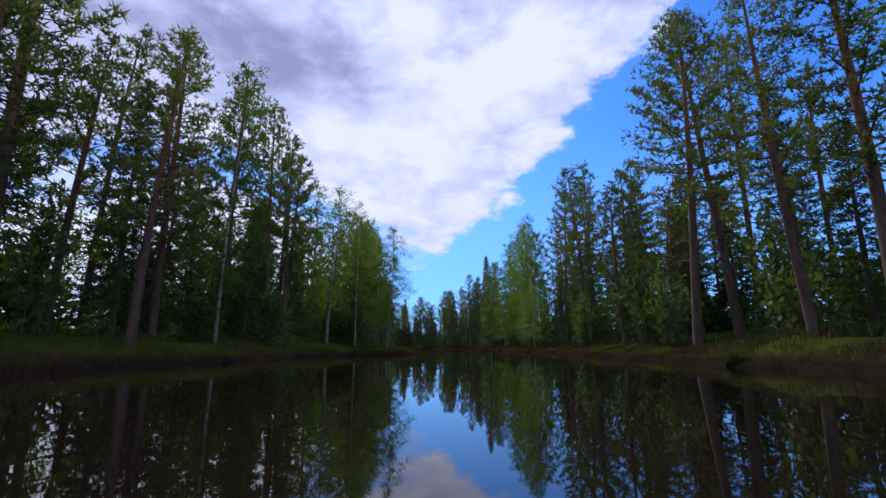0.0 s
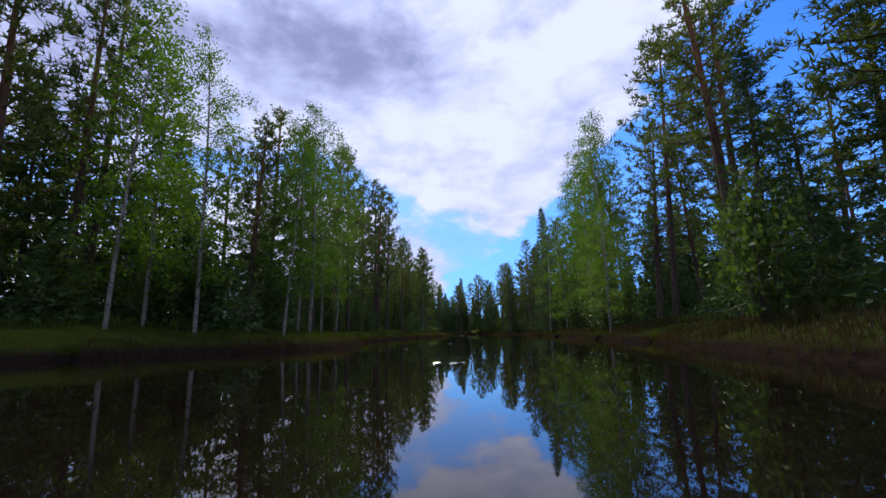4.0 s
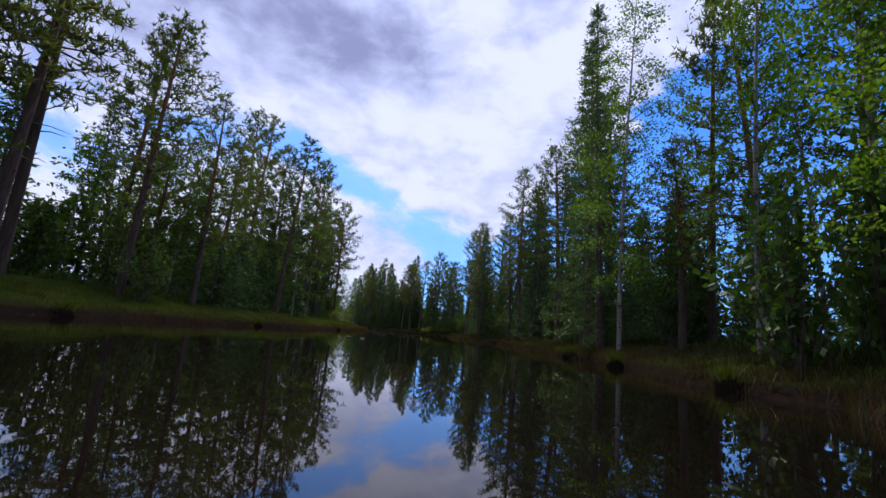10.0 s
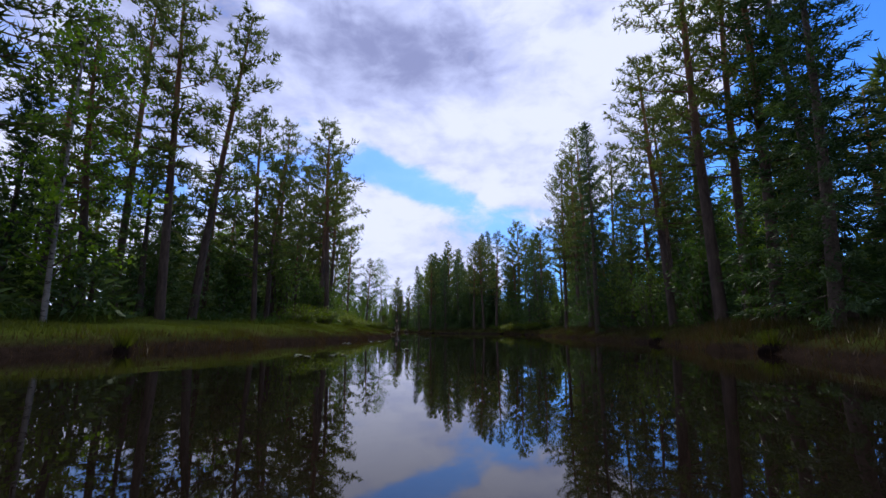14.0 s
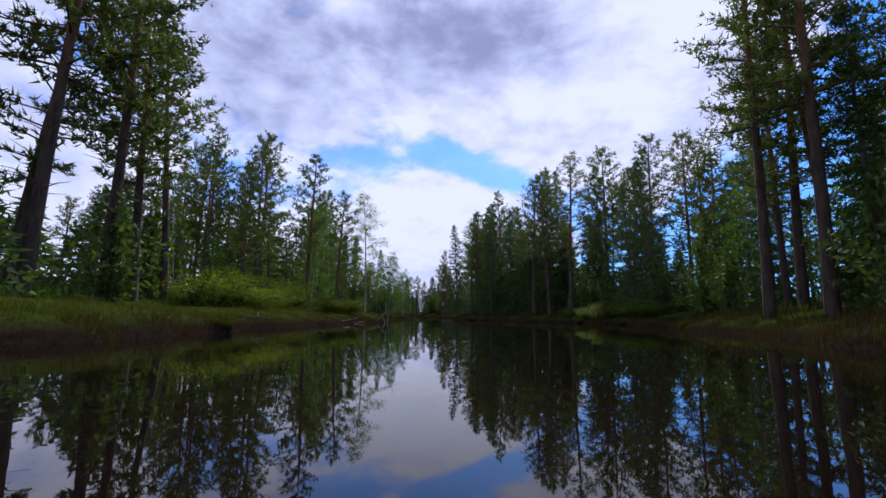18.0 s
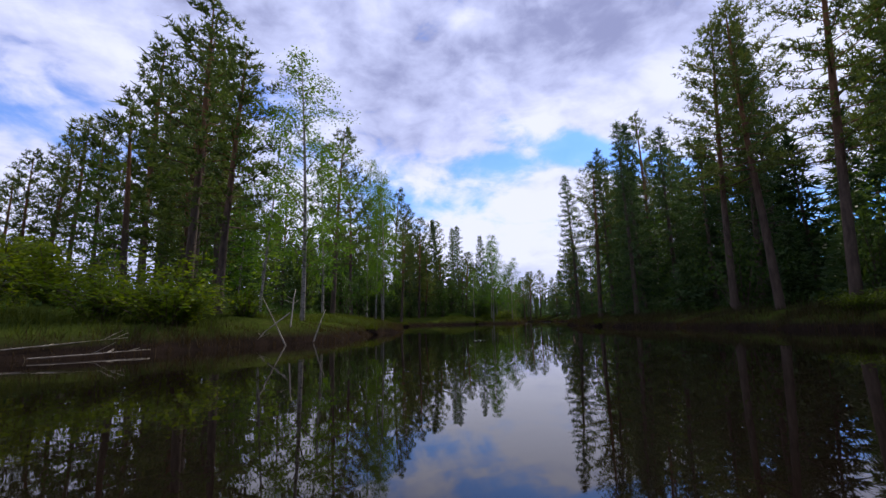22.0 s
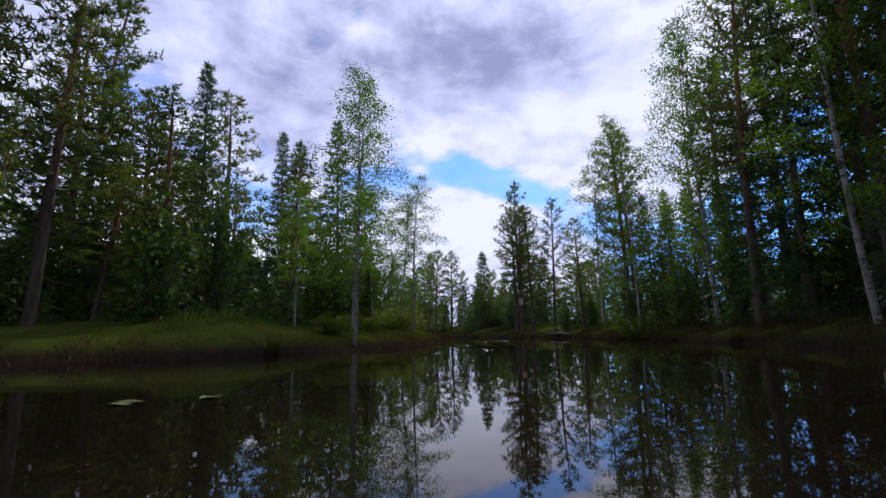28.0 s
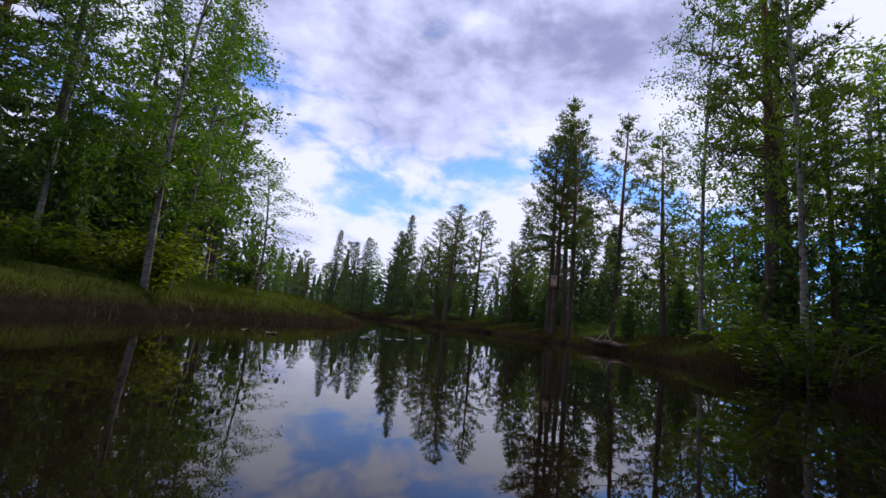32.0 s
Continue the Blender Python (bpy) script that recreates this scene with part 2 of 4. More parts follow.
M_DEADWOOD = k.colour(k.ramp(grain, (0.3, (0.16, 0.13, 0.11)), (0.7, (0.42, 0.38, 0.33)))).bump(grain, 0.5, 0.01).m
k = Mat("floating_leaf", 0.25)
M_PAD = k.colour(k.ramp(k.noise(3, 3, where="Object"), (0.3, (0.05, 0.065, 0.028)), (0.7, (0.13, 0.14, 0.075)))).m
k = Mat("raw_board", 0.7)
M_BOARD = k.colour(k.ramp(k.noise(5, 5, stretch=(1, 1, 0.1)), (0.3, (0.34, 0.22, 0.14)), (0.7, (0.55, 0.38, 0.26)))).m
# near-black colour that paints the shade inside the nest box entrance
k = Mat("painted_hole_shade", 0.9)
M_HOLE_SHADE = k.colour(k.ramp(k.noise(9), (0.3, (0.01, 0.01, 0.01)), (0.7, (0.025, 0.02, 0.018)))).m

# peaty ground: moss and litter on top, bare peat where the bank breaks to the water
k = Mat("forest_ground", 1.0)
k.b.inputs["Specular IOR Level"].default_value = 0.0
moss = k.ramp(k.noise(0.7, 6, 0.65), (0.30, (0.026, 0.038, 0.008)), (0.58, (0.041, 0.056, 0.011)), (0.80, (0.050, 0.042, 0.020)))
fleck = k.ramp(k.noise(11, 5, 0.7), (0.3, (0.55, 0.55, 0.55)), (0.7, (1.3, 1.25, 1.15)))
top = k.mix(1.0, moss, fleck, "MULTIPLY")
peat = k.ramp(k.noise(5, 6, 0.7), (0.3, (0.008, 0.006, 0.005)), (0.7, (0.022, 0.015, 0.012)))
gz = k.n.new("ShaderNodeSeparateXYZ")
k.l.new(k.co.outputs["Object"], gz.inputs[0])
lip = k.n.new("ShaderNodeMapRange")
k.l.new(gz.outputs[2], lip.inputs[0])
lip.inputs[1].default_value, lip.inputs[2].default_value = 0.10, 0.27
M_GROUND = k.colour(k.mix(lip.outputs[0], peat, top)).bump(k.noise(7, 6, 0.7), 0.8, 0.05).m

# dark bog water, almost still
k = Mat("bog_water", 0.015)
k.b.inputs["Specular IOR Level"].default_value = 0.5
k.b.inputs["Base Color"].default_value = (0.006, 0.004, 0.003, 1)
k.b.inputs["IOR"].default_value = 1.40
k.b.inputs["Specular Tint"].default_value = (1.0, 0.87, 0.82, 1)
swell = k.noise(0.55, 3, 0.5, stretch=(1.0, 0.6, 1))
ripple = k.noise(3.2, 3, 0.5, stretch=(1.0, 0.5, 1))
mx = k.n.new("ShaderNodeMath")
mx.operation = "MULTIPLY_ADD"
k.l.new(ripple, mx.inputs[0])
mx.inputs[1].default_value = 0.16
k.l.new(swell, mx.inputs[2])
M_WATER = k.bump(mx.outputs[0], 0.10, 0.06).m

# ---- helpers of this scene ----
rng = random.Random(11)


def link_mesh(name, verts, faces, material, parent=None, label="", smooth=False):
    me = bpy.data.meshes.new(name)
    me.from_pydata(verts, [], faces)
    me.materials.append(material)
    if smooth:
        me.polygons.foreach_set("use_smooth", [True] * len(me.polygons))
    ob = new(name, me)
    if parent:
        ob.parent = parent
    if label:
        ob["label"] = label
    return ob


def tube(verts, faces, pts, radii, sides=6):
    """A tapered round limb along the given points."""
    base = len(verts)
    for i, p in enumerate(pts):
        a = pts[max(i - 1, 0)]
        b = pts[min(i + 1, len(pts) - 1)]
        d = (Vector(b) - Vector(a)).normalized()
        side = d.orthogonal().normalized()
        other = d.cross(side)
        for s in range(sides):
            w = 2 * math.pi * s / sides
            verts.append(tuple(Vector(p) + radii[i] * (math.cos(w) * side + math.sin(w) * other)))
    for i in range(len(pts) - 1):
        for s in range(sides):
            t = (s + 1) % sides
            faces.append((base + i * sides + s, base + i * sides + t, base + (i + 1) * sides + t, base + (i + 1) * sides + s))
    faces.append(tuple(base + (len(pts) - 1) * sides + s for s in range(sides)))


def unit(r):
    while True:
        v = Vector((r.uniform(-1, 1), r.uniform(-1, 1), r.uniform(-1, 1)))
        if 0.05 < v.length < 1:
            return v.normalized()


def spike(verts, faces, p, d, length, width, r):
    """A narrow spray of needles: one long triangle."""
    side = d.cross(unit(r)).normalized() * width * 0.5
    n = len(verts)
    verts.extend((tuple(p - side), tuple(p + side), tuple(p + d * length)))
    faces.append((n, n + 1, n + 2))


def leaf(verts, faces, p, d, length, width, r):
    """A small leaf spray: a bent diamond."""
    side = d.cross(unit(r)).normalized() * width * 0.5
    n = len(verts)
    mid = p + d * length * 0.45
    verts.extend((tuple(p), tuple(mid - side), tuple(p + d * length), tuple(mid + side)))
    faces.append((n, n + 1, n + 2, n + 3))


def bent_trunk(r, height, lean, n=9):
    ax, ay = r.uniform(-lean, lean), r.uniform(-lean, lean)
    ph = r.uniform(0, 6)
    pts = []
    for i in range(n):
        t = i / (n - 1)
        pts.append(Vector((ax * t * t * height + 0.06 * math.sin(ph + 4 * t), ay * t * t * height + 0.06 * math.cos(ph + 3.3 * t), height * t)))
    return pts


def along(pts, t):
    f = min(max(t, 0), 0.9999) * (len(pts) - 1)
    i = int(f)
    return pts[i].lerp(pts[i + 1], f - i)


def thing(name, label, category, group=""):
    return tagged(new(name), label, category, group)


def pine(seed, crown_from, girth, full=0.74, size=1.06):
    r = random.Random(seed)
    root = thing("pine_tree", "", "tree", "riverside pines")
    pts = bent_trunk(r, 10.0, 0.035)
    v, f = [], []
    tube(v, f, pts, [0.135, 0.118, 0.105, 0.094, 0.082, 0.070, 0.055, 0.036, 0.012], 7)
    bv, bf, nv, nf = [], [], [], []
    for i in range(9):                                  # dead stubs under the crown
        z = r.uniform(0.18, crown_from + 0.05)
        a = r.uniform(0, 6.283)
        p = along(pts, z)
        q = p + Vector((math.cos(a), math.sin(a), r.uniform(-0.1, 0.25))) * r.uniform(0.35, 0.9)
        tube(bv, bf, [p, p.lerp(q, 0.5) + Vector((0, 0, 0.04)), q], [0.018, 0.011, 0.004], 3)
    count = int(50 * min(1, full + 0.25))
    for i in range(count):
        t = crown_from + (0.985 - crown_from) * (i + r.random()) / count
        u = (t - crown_from) / (1 - crown_from)
        reach = girth * (0.55 + 0.75 * math.sin(math.pi * min(1, 0.22 + 0.62 * u))) * (1 - u ** 3.2) * r.uniform(0.6, 1.12) + 0.22
        a = i * 2.4 + r.uniform(-0.5, 0.5)
        rise = -0.05 + 0.75 * u + r.uniform(-0.2, 0.2)
        p = along(pts, t)
        out = Vector((math.cos(a), math.sin(a), rise)).normalized()
        tip = p + out * reach + Vector((0, 0, 0.12 * reach))
        mid = p.lerp(tip, 0.5) - Vector((0, 0, 0.06 * reach))
        if full > 0.5 or i % 3 == 0:
            tube(bv, bf, [p, mid, tip], [0.03 * (1.1 - u), 0.018 * (1.1 - u) + 0.003, 0.004], 3)
        n = int((13 + 19 * reach) * (0.85 + 0.3 * r.random()) * full)
        for j in range(n):
            s = r.uniform(0.28, 1.04)
            c = (p.lerp(mid, s * 2) if s < 0.5 else mid.lerp(tip, s * 2 - 1)) + unit(r) * r.uniform(0.02, 0.24)
            for q in range(4):
                d = (unit(r) + out * 0.5 + Vector((0, 0, 0.5))).normalized()
                spike(nv, nf, c, d, r.uniform(0.12, 0.24) * size, r.uniform(0.030, 0.062) * size, r)
    link_mesh("trunk", v, f, M_PINE_BARK, root, "scaly bark, orange towards the top", True)
    tagged(link_mesh("branchwork", bv, bf, M_PINE_BARK, root, "thin crooked limbs and dead stubs", True), kind="stuff")
    link_mesh("crown", nv, nf, M_NEEDLE, root, "dark green needle tufts with gaps")
    return root


def birch(seed, crown_from, girth, dense=1.0, size=1.0):
    r = random.Random(seed)
    root = thing("birch_tree", "", "tree", "riverside birches")
    pts = bent_trunk(r, 10.0, 0.05)
    v, f = [], []
    tube(v, f, pts, [0.066, 0.056, 0.050, 0.044, 0.038, 0.031, 0.024, 0.015, 0.005], 7)
    bv, bf, nv, nf = [], [], [], []
    count = 40
    for i in range(count):
        t = crown_from + (0.98 - crown_from) * (i + r.random()) / count
        u = (t - crown_from) / (1 - crown_from)
        reach = girth * (0.35 + math.sin(math.pi * min(1.0, 0.16 + 0.78 * u)) * 0.85) * r.uniform(0.55, 1.1) * (1 - 0.55 * u ** 2) + 0.15
        a = i * 2.4 + r.uniform(-0.5, 0.5)
        p = along(pts, t)
        out = Vector((math.cos(a), math.sin(a), 0.75 + r.uniform(-0.2, 0.3))).normalized()
        mid = p + out * reach * 0.6
        tip = mid + Vector((math.cos(a), math.sin(a), -0.25)) * reach * 0.55
        if dense > 0.6 or i % 3 == 0:
            tube(bv, bf, [p, mid, tip], [0.022 * (1.15 - u), 0.012, 0.003], 3)
        n = int((20 + 40 * reach) * dense * (0.8 + 0.4 * r.random()))
        for j in range(n):
            s = r.uniform(0.2, 1.03)
            c = p.lerp(mid, s * 2) if s < 0.5 else mid.lerp(tip, s * 2 - 1)
            c = c + unit(r) * r.uniform(0.03, 0.34) - Vector((0, 0, r.uniform(0, 0.35) * s))
            d = (unit(r) + Vector((0, 0, -0.55))).normalized()
            leaf(nv, nf, c, d, r.uniform(0.09, 0.17) * size, r.uniform(0.06, 0.11) * size, r)
    link_mesh("trunk", v, f, M_BIRCH_BARK, root, "white bark with dark bands", True)
    tagged(link_mesh("branchwork", bv, bf, M_TWIG, root, "thin dark rising twigs", True), kind="stuff")
    link_mesh("crown", nv, nf, M_LEAF, root, "light green small leaves, loose and airy")
    return root


def spruce(seed, girth, full=1.0, size=1.0, twig=2):
    r = random.Random(seed)
    root = thing("spruce_tree", "", "tree", "riverside spruces")
    pts = bent_trunk(r, 10.0, 0.012)
    v, f = [], []
    tube(v, f, pts, [0.13, 0.115, 0.10, 0.085, 0.07, 0.055, 0.04, 0.022, 0.006], 7)
    bv, bf, nv, nf = [], [], [], []
    count = 120
    for i in range(count):
        t = 0.05 + 0.945 * ((i + r.random()) / count) ** 0.92
        reach = girth * (1 - t) ** 0.8 * r.uniform(0.7, 1.12) + 0.10
        a = i * 2.4 + r.uniform(-0.4, 0.4)
        p = along(pts, t)
        flat = Vector((math.cos(a), math.sin(a), 0))
        mid = p + flat * reach * 0.55 - Vector((0, 0, (0.30 - 0.35 * t) * reach))
        tip = p + flat * reach - Vector((0, 0, (0.32 - 0.5 * t) * reach))
        if i % twig == 0:
            tube(bv, bf, [p, mid, tip], [0.018, 0.010, 0.003], 3)
        n = int((12 + 38 * reach) * full)
        for j in range(n):
            s = r.uniform(0.12, 1.03)
            c = (p.lerp(mid, s * 2) if s < 0.5 else mid.lerp(tip, s * 2 - 1)) + unit(r) * r.uniform(0, 0.17)
            d = (flat * 0.8 + unit(r) * 0.8 + Vector((0, 0, -0.35 + 0.7 * t))).normalized()
            spike(nv, nf, c, d, r.uniform(0.17, 0.34) * size, r.uniform(0.045, 0.09) * size, r)
    for j in range(24):                                  # leader
        spike(nv, nf, along(pts, r.uniform(0.95, 1)), (unit(r) * 0.6 + Vector((0, 0, 1))).normalized(), 0.22, 0.05, r)
    link_mesh("trunk", v, f, M_SPRUCE_BARK, root, "", True)
    tagged(link_mesh("branchwork", bv, bf, M_SPRUCE_BARK, root, "thin drooping limbs", True), kind="stuff")
    link_mesh("crown", nv, nf, M_SPRUCE, root, "dark green drooping needle sprays")
    return root


def shrub(seed, spread, material, name, label, leaves=33, size=0.7):
    """A bush of many stems, 2 m high as built."""
    r = random.Random(seed)
    root = thing(name, label, "bush", "bank bushes")
    bv, bf, nv, nf = [], [], [], []
    for i in range(24):
        a = r.uniform(0, 6.283)
        lean = r.uniform(0.05, 1.0)
        h = r.uniform(1.1, 2.0) * (1.08 - 0.4 * lean)
        tip = Vector((math.cos(a) * lean * spread, math.sin(a) * lean * spread, h))
        mid = tip * 0.5 + Vector((0, 0, 0.12 * h))
        p = Vector((math.cos(a) * 0.12, math.sin(a) * 0.12, -0.05))
        tube(bv, bf, [p, mid, tip], [0.016, 0.010, 0.003], 3)
        for j in range(leaves):
            s = r.uniform(0.1, 1.05)
            c = (p.lerp(mid, s * 2) if s < 0.5 else mid.lerp(tip, s * 2 - 1)) + unit(r) * r.uniform(0.02, 0.26)
            leaf(nv, nf, c, (unit(r) + Vector((0, 0, 0.25))).normalized(), r.uniform(0.13, 0.25) * size, r.uniform(0.08, 0.14) * size, r)
    tagged(link_mesh("stem", bv, bf, M_SPRUCE_BARK, root), kind="stuff")
    link_mesh("crown", nv, nf, material, root)
    return root


# ---- the river: its two water lines ----
LEFT_LINE = [(-7, -30), (-6.5, -10), (-6, 0), (-5.5, 12), (-4.6, 20), (-2.2, 24.6), (-1.7, 27.5), (-3, 31.5), (-4.4, 38), (-5, 50), (-5, 60), (-5.4, 68), (-6.5, 76), (-8.2, 82), (-10, 86), (-12, 90), (-13.1, 93.7), (-14.7, 97.3), (-17.8, 101.3), (-21.0, 103.8), (-24.1, 106), (-26.6, 108), (-27.7, 110.2), (-29.8, 111.4), (-31.6, 113.2), (-31.4, 116.5), (-30.2, 119.4), (-30, 123.2), (-31.2, 126.2), (-33, 130.6), (-37, 133.5), (-47, 136), (-62, 138.5)]
RIGHT_LINE = [(4, -30), (4, -10), (4.5, 0), (5.2, 10), (5.8, 20), (6, 30), (5.3, 40), (4.9, 45), (5, 52), (4.3, 59), (3.8, 64), (3.5, 69), (2.6, 75), (0.5, 83), (-1.4, 91), (-3, 98), (-5, 102), (-8, 105), (-12, 107.5), (-15, 109.5), (-18, 112), (-19.5, 116), (-20.3, 119), (-21.5, 122.5), (-23.2, 126.3), (-24.5, 130.0), (-27.2, 133.9), (-30.2, 137.3), (-35, 140.5), (-42, 143), (-52, 142.5), (-64, 145)]


def smooth_line(line, step=0.5):
    """The line rounded through its nodes, as evenly spaced points."""
    p = np.array(line, float)
    q = [p[0]]
    for i in range(len(p) - 1):
        a, b, c, d = p[max(i - 1, 0)], p[i], p[i + 1], p[min(i + 2, len(p) - 1)]
        n = max(2, int(np.linalg.norm(c - b) / step))
        for j in range(1, n + 1):
            t = j / n
            q.append(0.5 * (2 * b + (c - a) * t + (2 * a - 5 * b + 4 * c - d) * t * t + (3 * b - a - 3 * c + d) * t ** 3))
    return np.array(q)


def side_shift(line, d):
    t = np.gradient(line, axis=0)
    t /= np.linalg.norm(t, axis=1)[:, None]
    return line + np.asarray(d).reshape(-1, 1) * np.c_[t[:, 1], -t[:, 0]]


LEFT, RIGHT = smooth_line(LEFT_LINE), smooth_line(RIGHT_LINE)
wig = np.random.RandomState(5)


def ragged(line):
    n = len(line)
    s = np.arange(n) * 0.5
    w = 0.22 * np.sin(s * 0.9 + 1.0) + 0.16 * np.sin(s * 2.1 + 0.4) + 0.10 * np.sin(s * 4.3) + wig.normal(0, 0.05, n)
    return side_shift(line, w)


LEFT, RIGHT = ragged(LEFT), ragged(RIGHT)
RIVER = np.concatenate([LEFT, RIGHT[::-1]])


def bank_distance(pts):
    """Metres to the water line for each point: above 0 on land, below 0 on the water."""
    a, b = RIVER, np.roll(RIVER, -1, axis=0)
    pts = np.asarray(pts, float)
    best = np.full(len(pts), 1e9)
    inside = np.zeros(len(pts), bool)
    for p, q in zip(a, b):
        d = q - p
        ll = max(d @ d, 1e-9)
        u = np.clip(((pts - p) @ d) / ll, 0, 1)
        gap = pts - p - u[:, None] * d
        best = np.minimum(best, (gap * gap).sum(1))
        if p[1] != q[1]:
            hit = (p[1] > pts[:, 1]) != (q[1] > pts[:, 1])
            inside ^= hit & (pts[:, 0] < (q[0] - p[0]) * (pts[:, 1] - p[1]) / (q[1] - p[1]) + p[0])
    return np.sqrt(best) * np.where(inside, -1, 1)


def bumps(x, y):
    return (0.10 * np.sin(0.7 * x + 1.3 * np.sin(0.31 * y)) * np.sin(0.53 * y + 0.7) + 0.06 * np.sin(1.9 * x + 0.4 * y) * np.sin(1.6 * y - 0.8 * x)
            + 0.035 * np.sin(4.1 * x + 2.2 * y) * np.sin(3.7 * y - 1.1 * x))


def land_height(x, y, d):
    """Height of the ground: river bed, broken peat edge, gently rising bank."""
    z = np.interp(d, [-3, -0.6, -0.02, 0.12, 0.5, 1.2, 4, 12, 60, 400], [-0.8, -0.5, -0.10, 0.11, 0.20, 0.36, 0.72, 1.0, 1.1, 1.1])
    return z + bumps(x, y) * np.clip(d, 0.0, 1.0)


def axis_steps(lo, hi, step, far):
    mid = np.arange(lo, hi + 1e-6, step)
    grow = np.array([1, 2.5, 5, 9, 15, 25, 45, 80, 140, 260, 500, 1000, 2000]) * far
    return np.concatenate([lo - grow[::-1], mid, hi + grow])


gx, gy = axis_steps(-66, 22, 0.7, 1.0), axis_steps(-32, 152, 0.7, 1.0)
GX, GY = np.meshgrid(gx, gy)
flat = np.c_[GX.ravel(), GY.ravel()]
near = (np.abs(flat[:, 0] + 22) < 60) & (flat[:, 1] > -50) & (flat[:, 1] < 170)
dist = np.full(len(flat), 200.0)
dist[near] = bank_distance(flat[near])
zz = land_height(flat[:, 0], flat[:, 1], dist)
nx, ny = len(gx), len(gy)
quads = [(j * nx + i, j * nx + i + 1, (j + 1) * nx + i + 1, (j + 1) * nx + i) for j in range(ny - 1) for i in range(nx - 1)]
ground = link_mesh("ground", np.c_[flat, zz].tolist(), quads, M_GROUND, smooth=True)
tagged(ground, "mossy peat ground with low dark banks along the river", "ground", kind="structure")

wx, wy = np.linspace(-68, 14, 30), np.linspace(-36, 150, 60)
wv = [(x, y, 0.0) for y in wy for x in wx]
wq = [(j * 30 + i, j * 30 + i + 1, (j + 1) * 30 + i + 1, (j + 1) * 30 + i) for j in range(59) for i in range(29)]
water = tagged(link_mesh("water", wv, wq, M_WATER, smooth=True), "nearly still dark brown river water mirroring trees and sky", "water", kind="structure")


ZGRID, DGRID = zz.reshape(ny, nx), dist.reshape(ny, nx)


def on_ground(x, y):
    """Height of the ground sheet and metres to the water at places."""
    x, y = np.asarray(x, float), np.asarray(y, float)
    i = np.clip(np.searchsorted(gx, x) - 1, 0, nx - 2)
    j = np.clip(np.searchsorted(gy, y) - 1, 0, ny - 2)
    u, w = (x - gx[i]) / (gx[i + 1] - gx[i]), (y - gy[j]) / (gy[j + 1] - gy[j])
    return tuple((1 - w) * ((1 - u) * g[j, i] + u * g[j, i + 1]) + w * ((1 - u) * g[j + 1, i] + u * g[j + 1, i + 1]) for g in (ZGRID, DGRID))


def ground_z(x, y):
    z, d = on_ground(x, y)
    return float(z), float(d)


# ---- trees ----
# kind, place and height of the trees that line the water
TREES_LEFT_A = [("pine", -8.3, 7.3, 7.2), ("pine", -11.4, 10.6, 11.8), ("pine", -12.5, 15.3, 12.1), ("pine", -10.6, 18.3, 8.2), ("pine", -8.0, 22.3, 10.9), ("birch", -6.1, 23.6, 8.8), ("birch", -4.9, 25.0, 8.2), ("birch", -6.6, 25.1, 8.1), ("pine", -9.7, 26.1, 11.6), ("pine", -7.4, 31.9, 6.3), ("pine", -6.6, 34.6, 9.6), ("pine", -8.3, 36.4, 11.0), ("pine", -11.8, 38.0, 10.9), ("pine", -7.0, 38.1, 10.9), ("pine", -7.1, 40.6, 11.6), ("pine", -8.2, 45.5, 8.8), ("pine", -8.4, 50.1, 12.2), ("pine", -8.2, 51.7, 12.2), ("pine", -10.8, 57.5, 10.3), ("pine", -7.6, 57.8, 7.8), ("pine", -10.2, 64.8, 10.5)]
TREES_LEFT_B = [("pine", -12.5, 71.4, 11.4), ("pine", -10.2, 72.3, 11.4), ("pine", -11.6, 77.6, 9.4), ("birch", -13.8, 77.6, 8.3), ("pine", -18.6, 86.7, 11.0), ("birch", -33.1, 122.5, 4.3), ("pine", -35.9, 124.5, 6.3), ("spruce", -35.2, 126.2, 8.2), ("birch", -36.3, 129.3, 7.2)]
TREES_RIGHT_A = [("pine", 6.3, 6.2, 7.0), ("birch", 9.5, 8.1, 8.8), ("pine", 6.9, 8.4, 8.2), ("pine", 6.7, 11.9, 10.2), ("pine", 9.1, 14.0, 11.4), ("pine", 8.5, 16.7, 5.4), ("pine", 8.7, 21.2, 8.8), ("pine", 13.2, 21.3, 7.4), ("spruce", 10.2, 22.1, 8.5), ("spruce", 8.0, 24.4, 5.7), ("pine", 10.3, 31.0, 11.6), ("birch", 6.4, 32.1, 4.7), ("pine", 9.3, 36.0, 9.7), ("pine", 7.8, 46.2, 5.8), ("birch", 6.3, 47.1, 6.4), ("birch", 7.1, 51.7, 9.4), ("pine", 6.9, 54.4, 5.0), ("birch", 5.7, 55.0, 10.3), ("spruce", 5.8, 57.7, 11.9), ("pine", 7.5, 63.3, 12.0), ("pine", 8.1, 65.5, 12.2), ("pine", 8.6, 69.7, 10.4), ("spruce", 5.6, 71.2, 8.8), ("pine", 4.4, 74.2, 11.9), ("pine", 5.4, 75.6, 11.7)]
